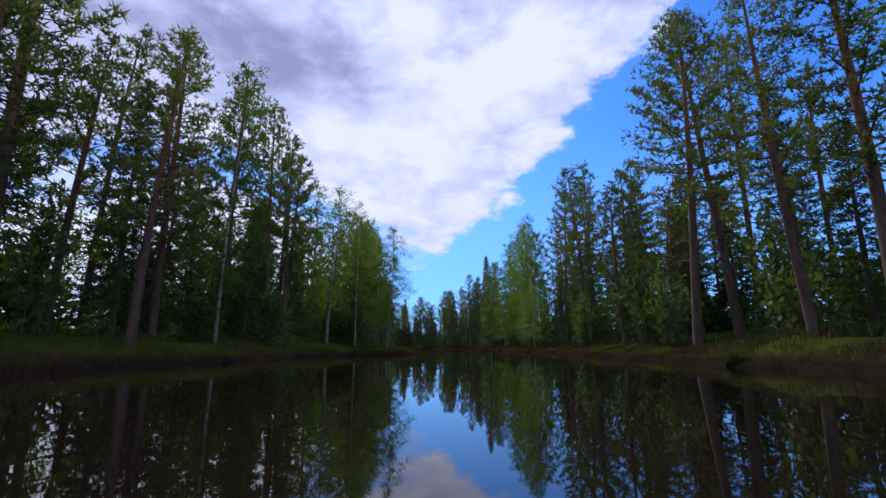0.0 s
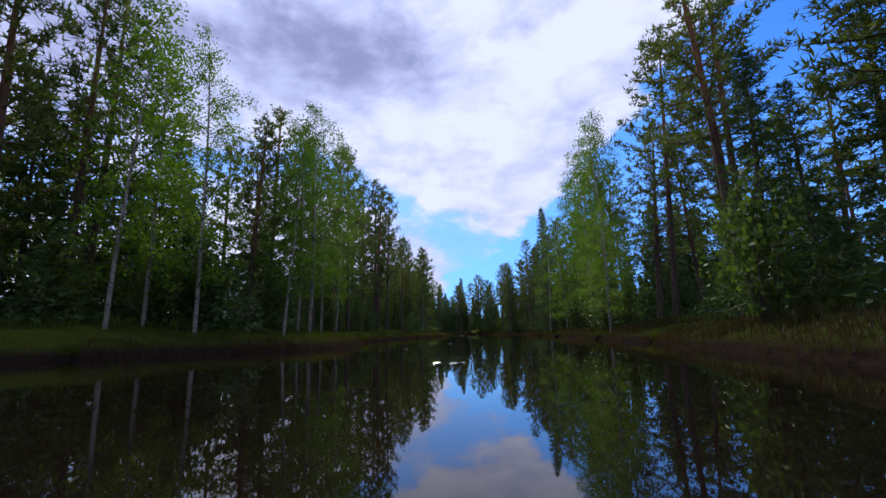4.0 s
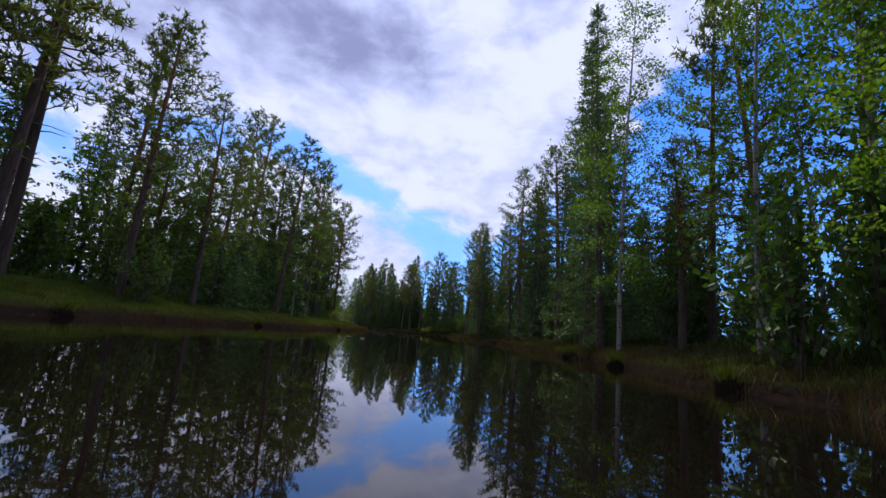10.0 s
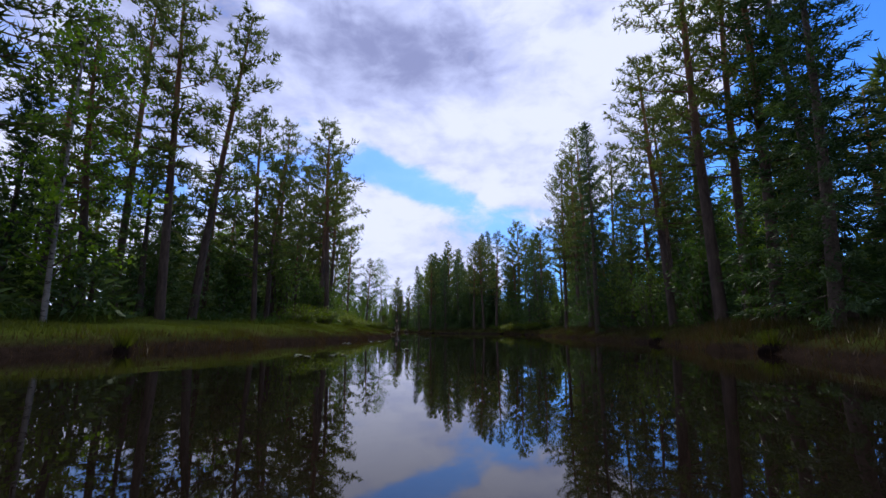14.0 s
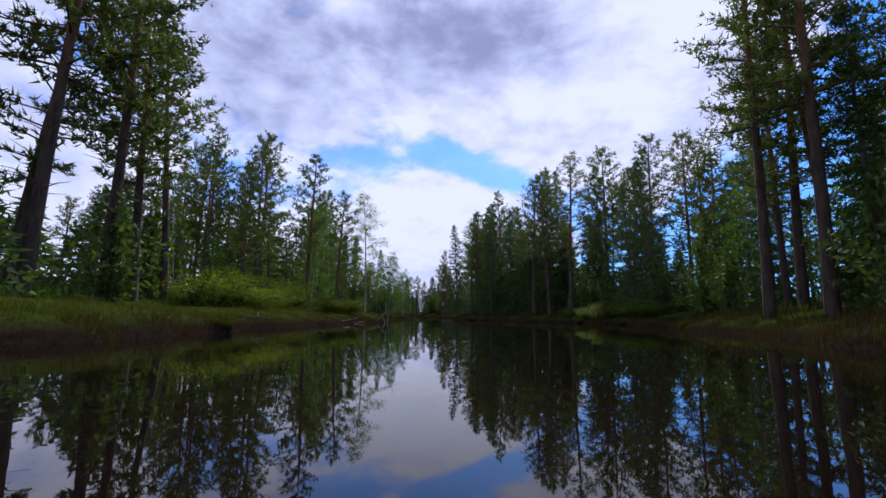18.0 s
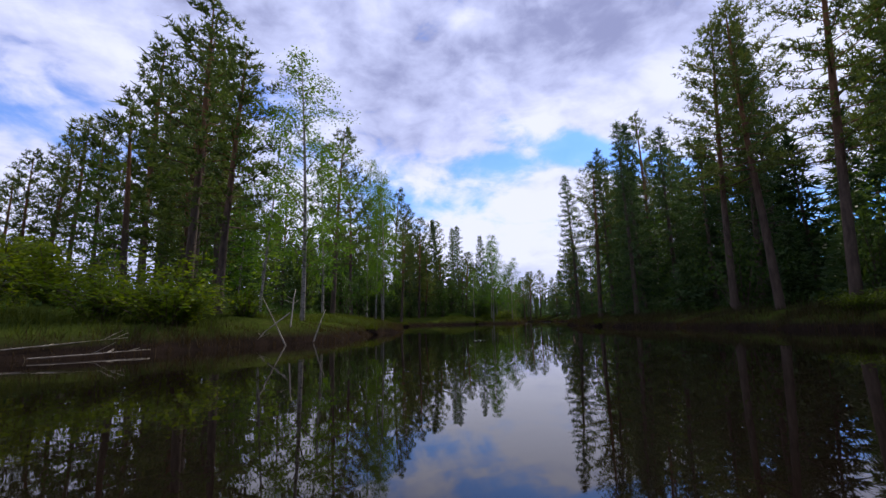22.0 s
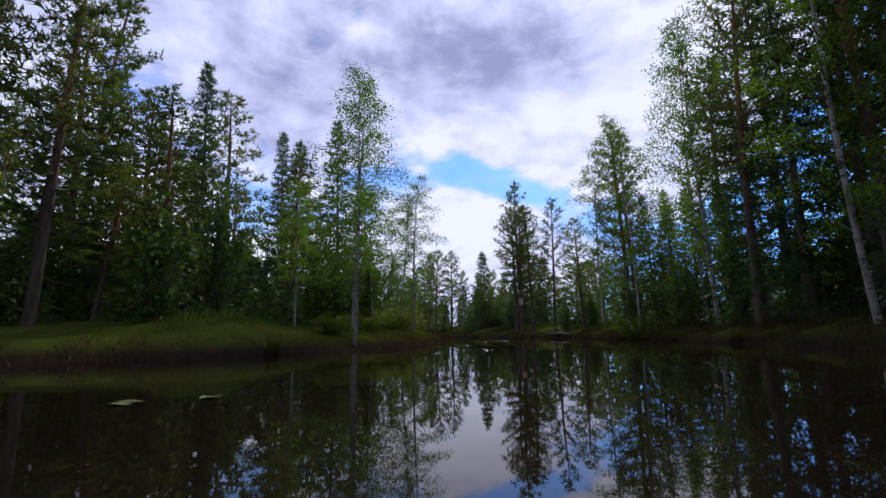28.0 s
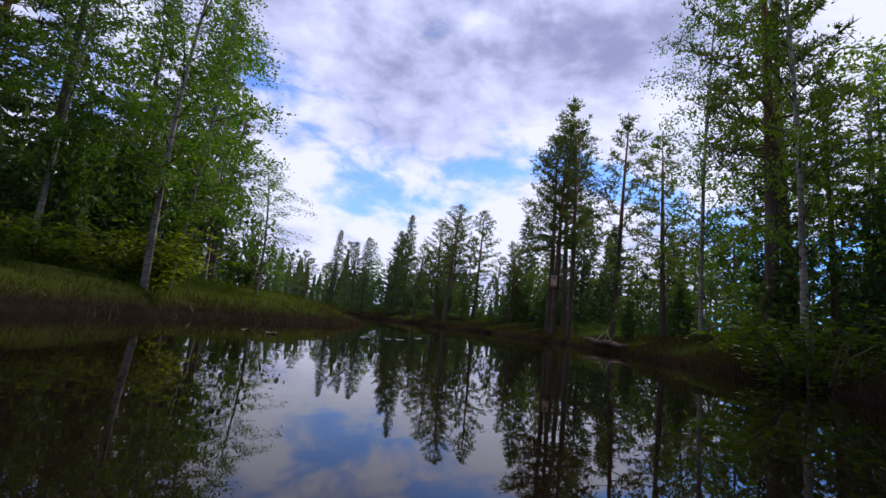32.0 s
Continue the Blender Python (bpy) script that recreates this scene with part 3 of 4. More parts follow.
TREES_RIGHT_B = [("pine", 6.1, 82.3, 10.5), ("pine", 2.4, 87.6, 5.3), ("pine", 3.2, 92.6, 12.2), ("spruce", 0.9, 96.9, 10.0), ("spruce", -3.8, 103.3, 6.9), ("pine", -3.9, 109.2, 9.5), ("spruce", -14.5, 111.4, 8.6), ("pine", -5.9, 112.4, 12.2), ("pine", -20.4, 125.2, 10.9), ("spruce", -21.4, 126.8, 9.5), ("pine", -19.5, 126.9, 12.2), ("pine", -22.3, 127.6, 10.2), ("spruce", -21.5, 128.5, 12.2), ("birch", -23.2, 130.3, 11.4), ("birch", -21.7, 130.9, 6.9), ("pine", -22.6, 133.4, 10.6), ("birch", -25.8, 133.8, 10.0), ("pine", -26.2, 137.4, 10.0), ("pine", -34.2, 142.9, 10.2)]
TREES_INNER_A = [("pine", -9.6, 9.2, 11.8), ("pine", -7.6, 11.0, 8.9), ("spruce", -9.2, 12.3, 8.0), ("pine", -8.8, 13.6, 10.7), ("spruce", -9.8, 15.2, 9.0), ("birch", -7.9, 15.6, 10.5), ("pine", 10.9, 15.6, 12.0), ("pine", -8.9, 17.2, 11.8), ("pine", 10.8, 19.0, 6.9), ("pine", -10.0, 19.6, 12.4), ("pine", 11.2, 24.2, 10.2), ("birch", -3.5, 28.2, 7.8), ("pine", 9.6, 28.4, 12.0), ("birch", -4.5, 29.4, 8.0), ("pine", -6.4, 30.4, 9.2), ("birch", 7.5, 38.2, 11.7), ("birch", 7.5, 43.6, 12.6), ("birch", 8.2, 45.8, 12.8)]
TREES_INNER_B = [("pine", 8.5, 47.5, 12.0), ("birch", 7.4, 48.6, 11.5), ("pine", 9.8, 50.0, 12.5), ("birch", 8.0, 50.5, 12.0), ("pine", 10.2, 53.4, 8.7), ("birch", 9.3, 53.5, 8.9), ("pine", 9.0, 54.8, 10.0), ("pine", 8.4, 56.2, 10.1), ("spruce", 6.0, 59.9, 11.8), ("spruce", -10.3, 67.5, 5.1), ("spruce", 4.9, 69.9, 8.1), ("spruce", -10.6, 70.8, 5.2), ("pine", 4.6, 80.7, 9.4), ("pine", -12.3, 82.5, 10.3), ("pine", -14.5, 83.0, 9.5), ("pine", -12.7, 83.9, 10.0), ("pine", -13.8, 85.0, 8.1)]
TREES_INNER_C = [("spruce", 1.5, 90.2, 6.6), ("pine", 2.3, 91.0, 6.3), ("pine", 1.2, 91.4, 8.1), ("pine", -35.2, 92.3, 6.5), ("pine", -33.1, 92.9, 7.2), ("pine", -33.0, 93.8, 8.4), ("spruce", -36.0, 93.9, 7.4), ("pine", -31.8, 94.4, 8.7), ("pine", -30.7, 95.1, 8.8), ("birch", -28.6, 95.2, 6.5), ("pine", 1.1, 95.5, 8.9), ("pine", -27.2, 96.3, 11.5), ("spruce", -25.9, 96.6, 3.4), ("pine", -23.5, 97.0, 10.4), ("pine", -25.0, 97.0, 9.2), ("pine", -29.0, 97.2, 10.3), ("pine", -30.5, 97.6, 11.0), ("pine", -33.0, 98.0, 10.0), ("birch", -28.0, 98.5, 4.2), ("pine", -29.0, 99.0, 8.5), ("pine", -28.0, 99.5, 9.8)]
TREES_INNER_D = [("pine", -36.0, 100.0, 10.5), ("spruce", -32.0, 100.0, 8.0), ("birch", 2.1, 100.7, 6.3), ("pine", -45.2, 101.6, 11.0), ("pine", 1.7, 101.9, 7.3), ("birch", -35.0, 102.5, 9.0), ("pine", -39.0, 103.0, 10.0), ("pine", -42.0, 103.0, 10.5), ("pine", -48.0, 103.0, 10.0), ("spruce", 1.0, 104.0, 7.3), ("pine", 0.0, 104.2, 8.3), ("pine", -7.4, 106.3, 9.9), ("pine", -1.0, 106.3, 9.9), ("pine", -38.0, 107.0, 10.0), ("pine", -29.3, 107.2, 9.2), ("pine", -0.1, 110.3, 9.2), ("birch", -38.0, 110.5, 9.0), ("birch", -34.8, 110.6, 6.0), ("spruce", -35.7, 111.1, 4.2)]
TREES_INNER_E = [("pine", -39.0, 112.0, 9.8), ("spruce", -36.6, 112.1, 4.3), ("birch", -34.0, 112.3, 11.2), ("pine", -36.6, 113.0, 9.5), ("spruce", -35.5, 113.0, 4.4), ("birch", -34.6, 113.4, 10.8), ("pine", 0.4, 113.4, 12.0), ("pine", -33.0, 114.0, 7.2), ("pine", -10.5, 114.7, 10.1), ("spruce", -37.1, 114.8, 4.5), ("spruce", -19.2, 115.4, 8.6), ("pine", -4.7, 115.9, 11.3), ("pine", -35.6, 116.2, 9.6), ("pine", -38.4, 116.5, 10.0), ("pine", -34.8, 117.4, 8.6), ("pine", -37.5, 118.8, 9.2), ("birch", -30.7, 122.1, 7.2), ("pine", -6.8, 124.0, 12.4), ("pine", -16.7, 124.7, 11.6)]
TREES_INNER_F = [("pine", -21.8, 131.4, 9.5), ("birch", -23.4, 131.9, 11.2), ("birch", -22.5, 132.9, 4.7), ("spruce", -22.6, 134.5, 4.9), ("spruce", -23.3, 135.6, 5.1), ("pine", -44.2, 144.0, 4.6), ("pine", -42.8, 144.2, 5.8), ("pine", -38.5, 145.5, 4.4), ("pine", -36.6, 146.0, 4.0)]
TREES_SKYLINE_A = [("pine", -8.9, 24.8, 10.7), ("birch", -7.7, 26.3, 10.2), ("pine", -5.6, 28.2, 7.6), ("birch", -6.1, 36.5, 10.6), ("birch", -4.7, 31.6, 8.2), ("birch", -3.4, 26.6, 5.8), ("birch", 7.2, 36.7, 10.6), ("birch", 7.2, 40.6, 10.6), ("pine", 8.8, 32.5, 11.7), ("pine", 8.4, 26.4, 11.2), ("pine", 7.2, 18.1, 6.7), ("spruce", 12.6, 22.9, 9.0), ("pine", -8.4, 20.7, 11.7), ("pine", -10.0, 48.7, 11.7), ("pine", -10.2, 51.1, 13.5), ("pine", -9.7, 53.2, 14.0), ("pine", -11.2, 47.3, 12.3), ("pine", -8.1, 64.9, 9.8), ("pine", -7.7, 54.8, 8.7), ("spruce", 5.8, 66.6, 9.1), ("spruce", 1.7, 81.9, 9.6), ("pine", -12.1, 67.4, 11.7), ("pine", -8.8, 70.0, 9.9), ("pine", -10.9, 80.6, 10.2), ("pine", -10.1, 74.7, 8.6), ("birch", -8.4, 67.3, 7.5), ("pine", 5.0, 72.6, 10.2), ("pine", 5.4, 63.8, 9.2)]
TREES_SKYLINE_B = [("pine", 6.2, 62.3, 10.2), ("pine", 3.9, 77.9, 9.8), ("pine", 1.4, 84.8, 10.8), ("spruce", -10.2, 116.5, 11.9), ("spruce", -10.0, 111.2, 10.7), ("spruce", -17.3, 126.9, 12.2), ("pine", -15.0, 86.5, 8.0), ("pine", -25.5, 98.5, 11.1), ("pine", -18.3, 95.5, 7.9), ("pine", -16.4, 95.6, 5.9), ("birch", -15.7, 97.0, 6.4), ("spruce", -16.6, 113.9, 8.8), ("spruce", -15.0, 113.6, 9.3), ("pine", -9.2, 108.2, 9.7), ("pine", -10.3, 108.6, 9.6), ("pine", -5.4, 107.5, 8.9), ("spruce", -2.7, 101.4, 7.4), ("pine", -2.8, 105.1, 9.7), ("pine", -15.9, 118.3, 11.6), ("spruce", -13.5, 113.7, 8.6), ("pine", -16.9, 113.3, 7.9), ("birch", -29.0, 109.2, 9.8), ("birch", -30.4, 109.1, 10.7), ("birch", -21.5, 100.8, 7.1), ("pine", -24.4, 102.9, 8.9), ("spruce", -38.4, 122.9, 9.4), ("spruce", -41.3, 128.7, 10.1), ("birch", -31.9, 123.5, 7.7)]
TREES_SKYLINE_C = [("pine", -40.4, 125.1, 10.2), ("spruce", -42.7, 130.9, 11.0), ("pine", -33.9, 141.0, 8.1), ("pine", -31.6, 141.5, 8.4), ("pine", -32.4, 139.8, 7.9), ("pine", -42.2, 120.6, 13.3), ("pine", -39.4, 121.4, 8.0), ("pine", -41.5, 146.2, 6.6), ("pine", -41.4, 143.6, 6.6), ("birch", -33.4, 126.1, 5.5), ("birch", -33.4, 127.8, 5.6), ("spruce", -46.2, 143.9, 5.4), ("spruce", -48.3, 143.3, 5.0), ("spruce", -49.8, 143.6, 4.8), ("spruce", -46.8, 145.6, 6.6), ("pine", -26.4, 135.2, 9.8), ("birch", -27.9, 137.2, 10.0), ("pine", -29.4, 139.8, 6.3), ("birch", -34.8, 129.9, 3.1), ("birch", -32.5, 127.2, 6.0), ("birch", -9.5, 58.8, 6.8), ("pine", -8.8, 60.6, 7.0), ("birch", -12.0, 60.2, 8.2), ("spruce", -12.5, 58.0, 7.5), ("spruce", -11.5, 62.8, 7.0), ("spruce", -19.6, 123.6, 9.0), ("spruce", -18.2, 122.6, 10.0), ("spruce", -17.6, 120.6, 9.0)]
TREES_SKYLINE_D = [("pine", -19.4, 121.2, 11.0), ("spruce", -17.2, 119.2, 8.0), ("birch", -20.9, 124.4, 10.0), ("spruce", -20.2, 126.3, 11.0), ("spruce", -19.0, 128.2, 11.0), ("spruce", -24.4, 134.6, 5.0), ("birch", -25.0, 136.9, 6.5), ("spruce", -23.6, 136.2, 6.0), ("spruce", -25.5, 138.0, 6.2), ("birch", -26.2, 139.6, 7.2), ("spruce", -24.7, 139.2, 6.8), ("birch", -26.9, 138.4, 5.2), ("pine", -0.1, 91.7, 11.6), ("pine", 0.7, 90.3, 11.4), ("pine", 1.0, 93.2, 11.0)]
FRONT = [TREES_SKYLINE_A, TREES_SKYLINE_B, TREES_SKYLINE_C, TREES_SKYLINE_D, TREES_LEFT_A, TREES_LEFT_B, TREES_RIGHT_A, TREES_RIGHT_B, TREES_INNER_A, TREES_INNER_B, TREES_INNER_C, TREES_INNER_D, TREES_INNER_E, TREES_INNER_F]

PROTO = {
    "pine": [pine(21, 0.34, 1.25), pine(22, 0.27, 1.10), pine(23, 0.42, 1.35), pine(24, 0.20, 1.15), pine(25, 0.36, 1.0)],
    "birch": [birch(31, 0.15, 1.5, 1.35, 0.86), birch(32, 0.22, 1.25, 1.35, 0.86), birch(33, 0.10, 1.65, 1.35, 0.86), birch(34, 0.28, 1.1, 1.35, 0.86)],
    "spruce": [spruce(41, 1.5, 1.7, 0.68), spruce(42, 1.25, 1.7, 0.68), spruce(43, 1.7, 1.7, 0.68)],
}
# the same kinds with coarser sprays, for trees that stand behind others
PROTO_BACK = {
    "pine": [pine(26, 0.28, 1.25, 0.46, 1.7), pine(27, 0.18, 1.4, 0.46, 1.7), pine(28, 0.34, 1.2, 0.46, 1.7)],
    "birch": [birch(35, 0.12, 1.5, 0.5, 1.6), birch(36, 0.2, 1.3, 0.5, 1.6)],
    "spruce": [spruce(44, 1.6, 0.42, 1.8, 8), spruce(45, 1.3, 0.42, 1.8, 8)],
}
# finer sprays, for trees that the camera passes close by
PROTO_NEAR = {
    "birch": [birch(37, 0.14, 1.45, 3.3, 0.54), birch(38, 0.20, 1.3, 3.3, 0.54)],
    "pine": [pine(29, 0.40, 1.2, 1.35, 0.74), pine(30, 0.34, 1.1, 1.35, 0.74)],
    "spruce": [spruce(49, 1.5, 3.0, 0.46), spruce(50, 1.3, 3.0, 0.46)],
}
USED = set()
TREE_LABEL = {
    "pine": ("tall slim Scots pine with bare lower trunk on the bank", "young Scots pine with a narrow dark green crown", "Scots pine standing back in the river forest"),
    "birch": ("tall birch with white trunk and airy green crown", "young birch with light green leaves by the water", "slender birch among the pines of the forest"),
    "spruce": ("tall dark spruce with drooping boughs beside the river", "small pointed spruce in the undergrowth", "narrow dark spruce among the forest trees"),
}


def stand(proto, x, y, sx, sz, turn, tilt=(0, 0)):
    """The prototype itself the first time, a copy after that."""
    z, _ = ground_z(x, y)
    m = pose(x, y, z - 0.06, tilt[0], tilt[1], turn) @ Matrix.Diagonal((sx, sx, sz, 1))
    if proto.name not in USED:
        USED.add(proto.name)
        proto.matrix_basis = m
        return proto
    first = proto.scale.copy()
    proto_scale = Matrix.Diagonal((1 / first[0], 1 / first[1], 1 / first[2], 1))
    return copy_thing(proto, m @ proto_scale)


def plant(kind, x, y, h, role, r):
    proto = r.choice((PROTO_BACK if role == 2 and ground_z(x, y)[1] > 5.2 else PROTO)[kind])
    if role < 2 and ground_z(x, y)[1] < (2.6 if kind == "birch" else 2.2):
        proto = r.choice(PROTO_NEAR[kind])
    wide = 0.55 * h / 10 + 0.42
    ob = stand(proto, x, y, wide * r.uniform(0.9, 1.12), h / 10, r.uniform(0, 360), (r.gauss(0, 1.3), r.gauss(0, 1.3)))
    tagged(ob, TREE_LABEL[kind][role])
    PLACED.append((x, y, h))
    return ob


PLACED = []
rt = random.Random(3)
for table in FRONT:
    for kind, x, y, h in table:
        plant(kind, x, y, h, 0 if h > 6.5 else 1, rt)

# the belt of forest behind the front row, lower than the trees before it
FRONT_PLACES = np.array(PLACED)


def local_height(x, y):
    d2 = (FRONT_PLACES[:, 0] - x) ** 2 + (FRONT_PLACES[:, 1] - y) ** 2
    pick = np.argsort(d2)[:5]
    return float(FRONT_PLACES[pick, 2].mean())


def free(x, y, gap):
    return all((x - a) ** 2 + (y - b) ** 2 > gap * gap for a, b, _ in PLACED)


def open_meadow(x, y):
    """The open grassy corner on the inner bank, where no forest stands."""
    return -30 < x < -8 and 87 < y < 94.5


def belt(line, sign, start, stop, depth, step, r):
    """Forest trees at random behind a stretch of the bank."""
    tang = np.gradient(line, axis=0)
    tang /= np.linalg.norm(tang, axis=1)[:, None]
    outward = sign * np.c_[tang[:, 1], -tang[:, 0]]
    s = start
    while s < stop:
        i = int(min(s * 2, len(line) - 2))
        for setback in np.arange(3.8, depth, 2.4):
            back = setback + r.uniform(-1.0, 1.0)
            x, y = line[i] + back * outward[i]
            x, y = x + r.uniform(-0.8, 0.8), y + r.uniform(-0.8, 0.8)
            z, d = ground_z(x, y)
            if d < 3.0 or not free(x, y, 1.25) or open_meadow(x, y):
                continue
            kind = r.choices(("pine", "birch", "spruce"), (0.45, 0.28, 0.27))[0]
            h = local_height(x, y) * r.uniform(0.42, 0.8)
            plant(kind, round(x, 2), round(y, 2), max(h, 3.0), 2, r)
        s += step * r.uniform(0.8, 1.2)


rb = random.Random(17)
len_l, len_r = len(LEFT) / 2, len(RIGHT) / 2
def grove(x0, x1, y0, y1, count, lo, hi, r, mix=(0.4, 0.2, 0.4)):
    """Trees at random over a rectangle of the plan."""
    for i in range(count):
        x, y = r.uniform(x0, x1), r.uniform(y0, y1)
        if ground_z(x, y)[1] > 3 and free(x, y, 1.3):
            kind = r.choices(("pine", "birch", "spruce"), mix)[0]
            plant(kind, round(x, 2), round(y, 2), r.uniform(lo, hi), 2, r)


grove(-62, -30, 146, 158, 60, 3.5, 6.8, rb)
grove(-80, -50, 128, 137, 26, 3.5, 5.5, rb)
grove(-85, -58, 141, 156, 40, 4.0, 6.5, rb)
grove(-54, -37, 102, 121, 30, 6.5, 9.5, rb)
grove(-58, -38, 121, 131, 18, 4.0, 6.5, rb)
grove(-15, -8, 6, 34, 40, 5, 9, rb, (0.5, 0.2, 0.3))
grove(-14, -9, 56, 73, 26, 5, 8.5, rb, (0.6, 0.2, 0.2))
grove(-37, -19, 95.5, 104, 40, 3.5, 6.5, rb, (0.4, 0.4, 0.2))
grove(-20.8, -14, 117, 127, 18, 6, 10, rb, (0.3, 0.2, 0.5))
grove(8, 14, 8, 26, 14, 5, 9, rb, (0.5, 0.2, 0.3))
grove(-13, 3, 105, 122, 40, 5, 8.5, rb, (0.2, 0.1, 0.7))
grove(-16, -8.5, 8, 58, 34, 5, 8.2, rb, (0, 0.25, 0.75))
grove(8.5, 15, 8, 58, 28, 5, 8.2, rb, (0, 0.3, 0.7))
grove(-18, -10, 58, 82, 18, 5, 8, rb, (0, 0.25, 0.75))
grove(7, 14, 58, 82, 10, 5, 8, rb, (0, 0.2, 0.8))
grove(2.5, 11, 82, 101, 40, 5, 9, rb, (0, 0.15, 0.85))
belt(LEFT, -1, 20, len_l - 18, 13, 4.3, rb)
belt(RIGHT, 1, 20, len_r - 18, 12.5, 4.3, rb)



def thicket(name, label, spots, seed):
    """Young spruces that close the forest below the crowns, past counting: one sheet of stuff."""
    r = np.random.RandomState(seed)
    allv, n = [], 0
    for x, y, h in spots:
        z, away = ground_z(x, y)
        fine = 0.55 if away < 6 else 1.0
        m = int((110 + 70 * h) / fine ** 1.3)
        t = r.uniform(0, 1, m) ** 1.25
        a = r.uniform(0, 6.283, m)
        q = (0.30 * h + 0.35) * (1 - t) * np.sqrt(r.uniform(0.05, 1, m)) + 0.04
        c = np.c_[x + q * np.cos(a), y + q * np.sin(a), z + 0.1 + t * h - 0.12 * q]
        d = np.c_[np.cos(a), np.sin(a), r.uniform(-0.5, 0.5, m)] + r.normal(0, 0.45, (m, 3))
        d /= np.linalg.norm(d, axis=1)[:, None]
        s = np.cross(d, r.normal(0, 1, (m, 3)))
        s /= np.linalg.norm(s, axis=1)[:, None]
        w, l = fine * r.uniform(0.05, 0.11, m)[:, None], fine * r.uniform(0.25, 0.5, m)[:, None]
        allv.append(np.stack([c - s * w, c + s * w, c + d * l], 1).reshape(-1, 3))
        n += m
    ob = link_mesh(name, np.concatenate(allv).tolist(), np.arange(n * 3).reshape(-1, 3).tolist(), M_SPRUCE)
    return tagged(ob, label, "undergrowth", kind="stuff")


def undergrowth(line, sign, start, stop, step, r):
    spots, s = [], start
    while s < stop:
        i = int(min(s * 2, len(line) - 2))
        for back in (4.2, 6.2, 8.4, 10.6, 13.0):
            x, y = side_shift(line, np.full(len(line), sign * (back + r.uniform(-1.1, 1.1))))[i]
            y += r.uniform(-1, 1)
            if ground_z(x, y)[1] > 2.6 and free(x, y, 0.7) and not open_meadow(x, y):
                spots.append((x, y, r.uniform(1.3, 2.7) + 0.07 * back))
        s += step * r.uniform(0.8, 1.2)
    return spots


thicket("young_spruces", "dense young spruces filling the forest under the crowns", undergrowth(LEFT, -1, 34, 120, 2.2, rb) + undergrowth(LEFT, -1, 142, len_l - 8, 2.4, rb), 91)
thicket("young_spruces", "dense young spruces filling the forest under the crowns", undergrowth(RIGHT, 1, 34, len_r - 6, 2.2, rb), 92)

WILLOWS_TALL = [(-19.1, 91.8, 1.5), (-19.4, 92.4, 1.4), (-20.0, 92.9, 1.5), (-17.9, 93.1, 1.2), (-18.6, 94.6, 1.4), (-16.1, 91.7, 1.1)]
WILLOWS = [(-3.7, 102.6, 0.8), (-2.4, 101.7, 0.9), (-7.4, 106.2, 0.6), (-7.3, 106.1, 0.5), (-3.6, 102.6, 0.8), (-0.7, 98.1, 1.0), (-5.5, 104.3, 0.9), (-6.4, 104.8, 0.7), (-4.6, 103.9, 0.9), (-13.9, 87.3, 1.0), (-14.8, 94.3, 0.9), (-32.0, 124.0, 0.7), (-14.4, 89.0, 0.8), (-14.8, 87.3, 1.1), (-14.5, 88.5, 1.0), (-14.7, 91.4, 0.9), (-15.1, 93.5, 0.8), (-14.8, 94.4, 0.7), (-14.8, 90.6, 0.5), (-15.3, 91.3, 0.5), (-15.2, 92.1, 0.5), (-15.3, 94.3, 0.6), (-15.6, 95.8, 0.6), (-10.2, 79.5, 0.9), (-9.4, 76.7, 0.9), (-3.0, 101.0, 0.8), (-31.6, 122.2, 0.6), (-32.9, 126.2, 0.7), (-33.4, 127.0, 1.1), (-33.2, 127.3, 0.9), (-25.7, 132.7, 1.2), (-3.3, 101.6, 0.6), (-2.7, 100.4, 0.6), (-3.8, 102.4, 0.6)]
# low bushes and saplings along the forest edge
SHRUBS = [shrub(51, 0.9, M_SCRUB, "alder_bush", "dark green alder bush at the forest edge"),
          shrub(52, 1.2, M_SCRUB, "alder_bush", "dark green alder bush at the forest edge"),
          shrub(53, 1.3, M_WILLOW, "willow_bush", "bright green willow bush on the grassy bank", 70, 0.46),
          shrub(54, 1.0, M_WILLOW, "willow_bush", "bright green willow bush on the grassy bank", 70, 0.46)]
rs = random.Random(23)
for line, sign, lo, hi in ((LEFT, -1, 2.4, 8.0), (RIGHT, 1, 1.3, 7.0)):
    i = 50
    while i < len(line) - 36:
        off = lo + (hi - lo) * 0.6 * rs.random() ** 1.4
        x, y = side_shift(line, sign * np.full(len(line), off))[i]
        x, y = x + rs.uniform(-0.6, 0.6), y + rs.uniform(-0.6, 0.6)
        z, d = ground_z(x, y)
        if d > 1.0 and not open_meadow(x, y) and not (line is LEFT and 94 < y < 102):
            s = rs.uniform(0.75, 1.2)
            stand(SHRUBS[rs.choice((0, 1))], x, y, s, s * rs.uniform(0.9, 1.7), rs.uniform(0, 360))
        i += rs.choice((3, 4, 5))
# bright willows on the open stretches of grass
for x, y, s in WILLOWS:
    stand(SHRUBS[rs.choice((2, 3))], x, y, s * 1.25, s * 0.52, rs.uniform(0, 360))
for x, y, s in WILLOWS_TALL:
    stand(SHRUBS[rs.choice((2, 3))], x, y, s * 1.1, s * 0.55, rs.uniform(0, 360))
# low willow scrub over the open corner
for i in range(46):
    x, y = rs.uniform(-24, -10), rs.uniform(87, 94.5)
    if 2.0 < ground_z(x, y)[1] < 9:
        s = rs.uniform(0.6, 1.0)
        stand(SHRUBS[rs.choice((2, 3))], x, y, s * 1.2, s * 0.36, rs.uniform(0, 360))

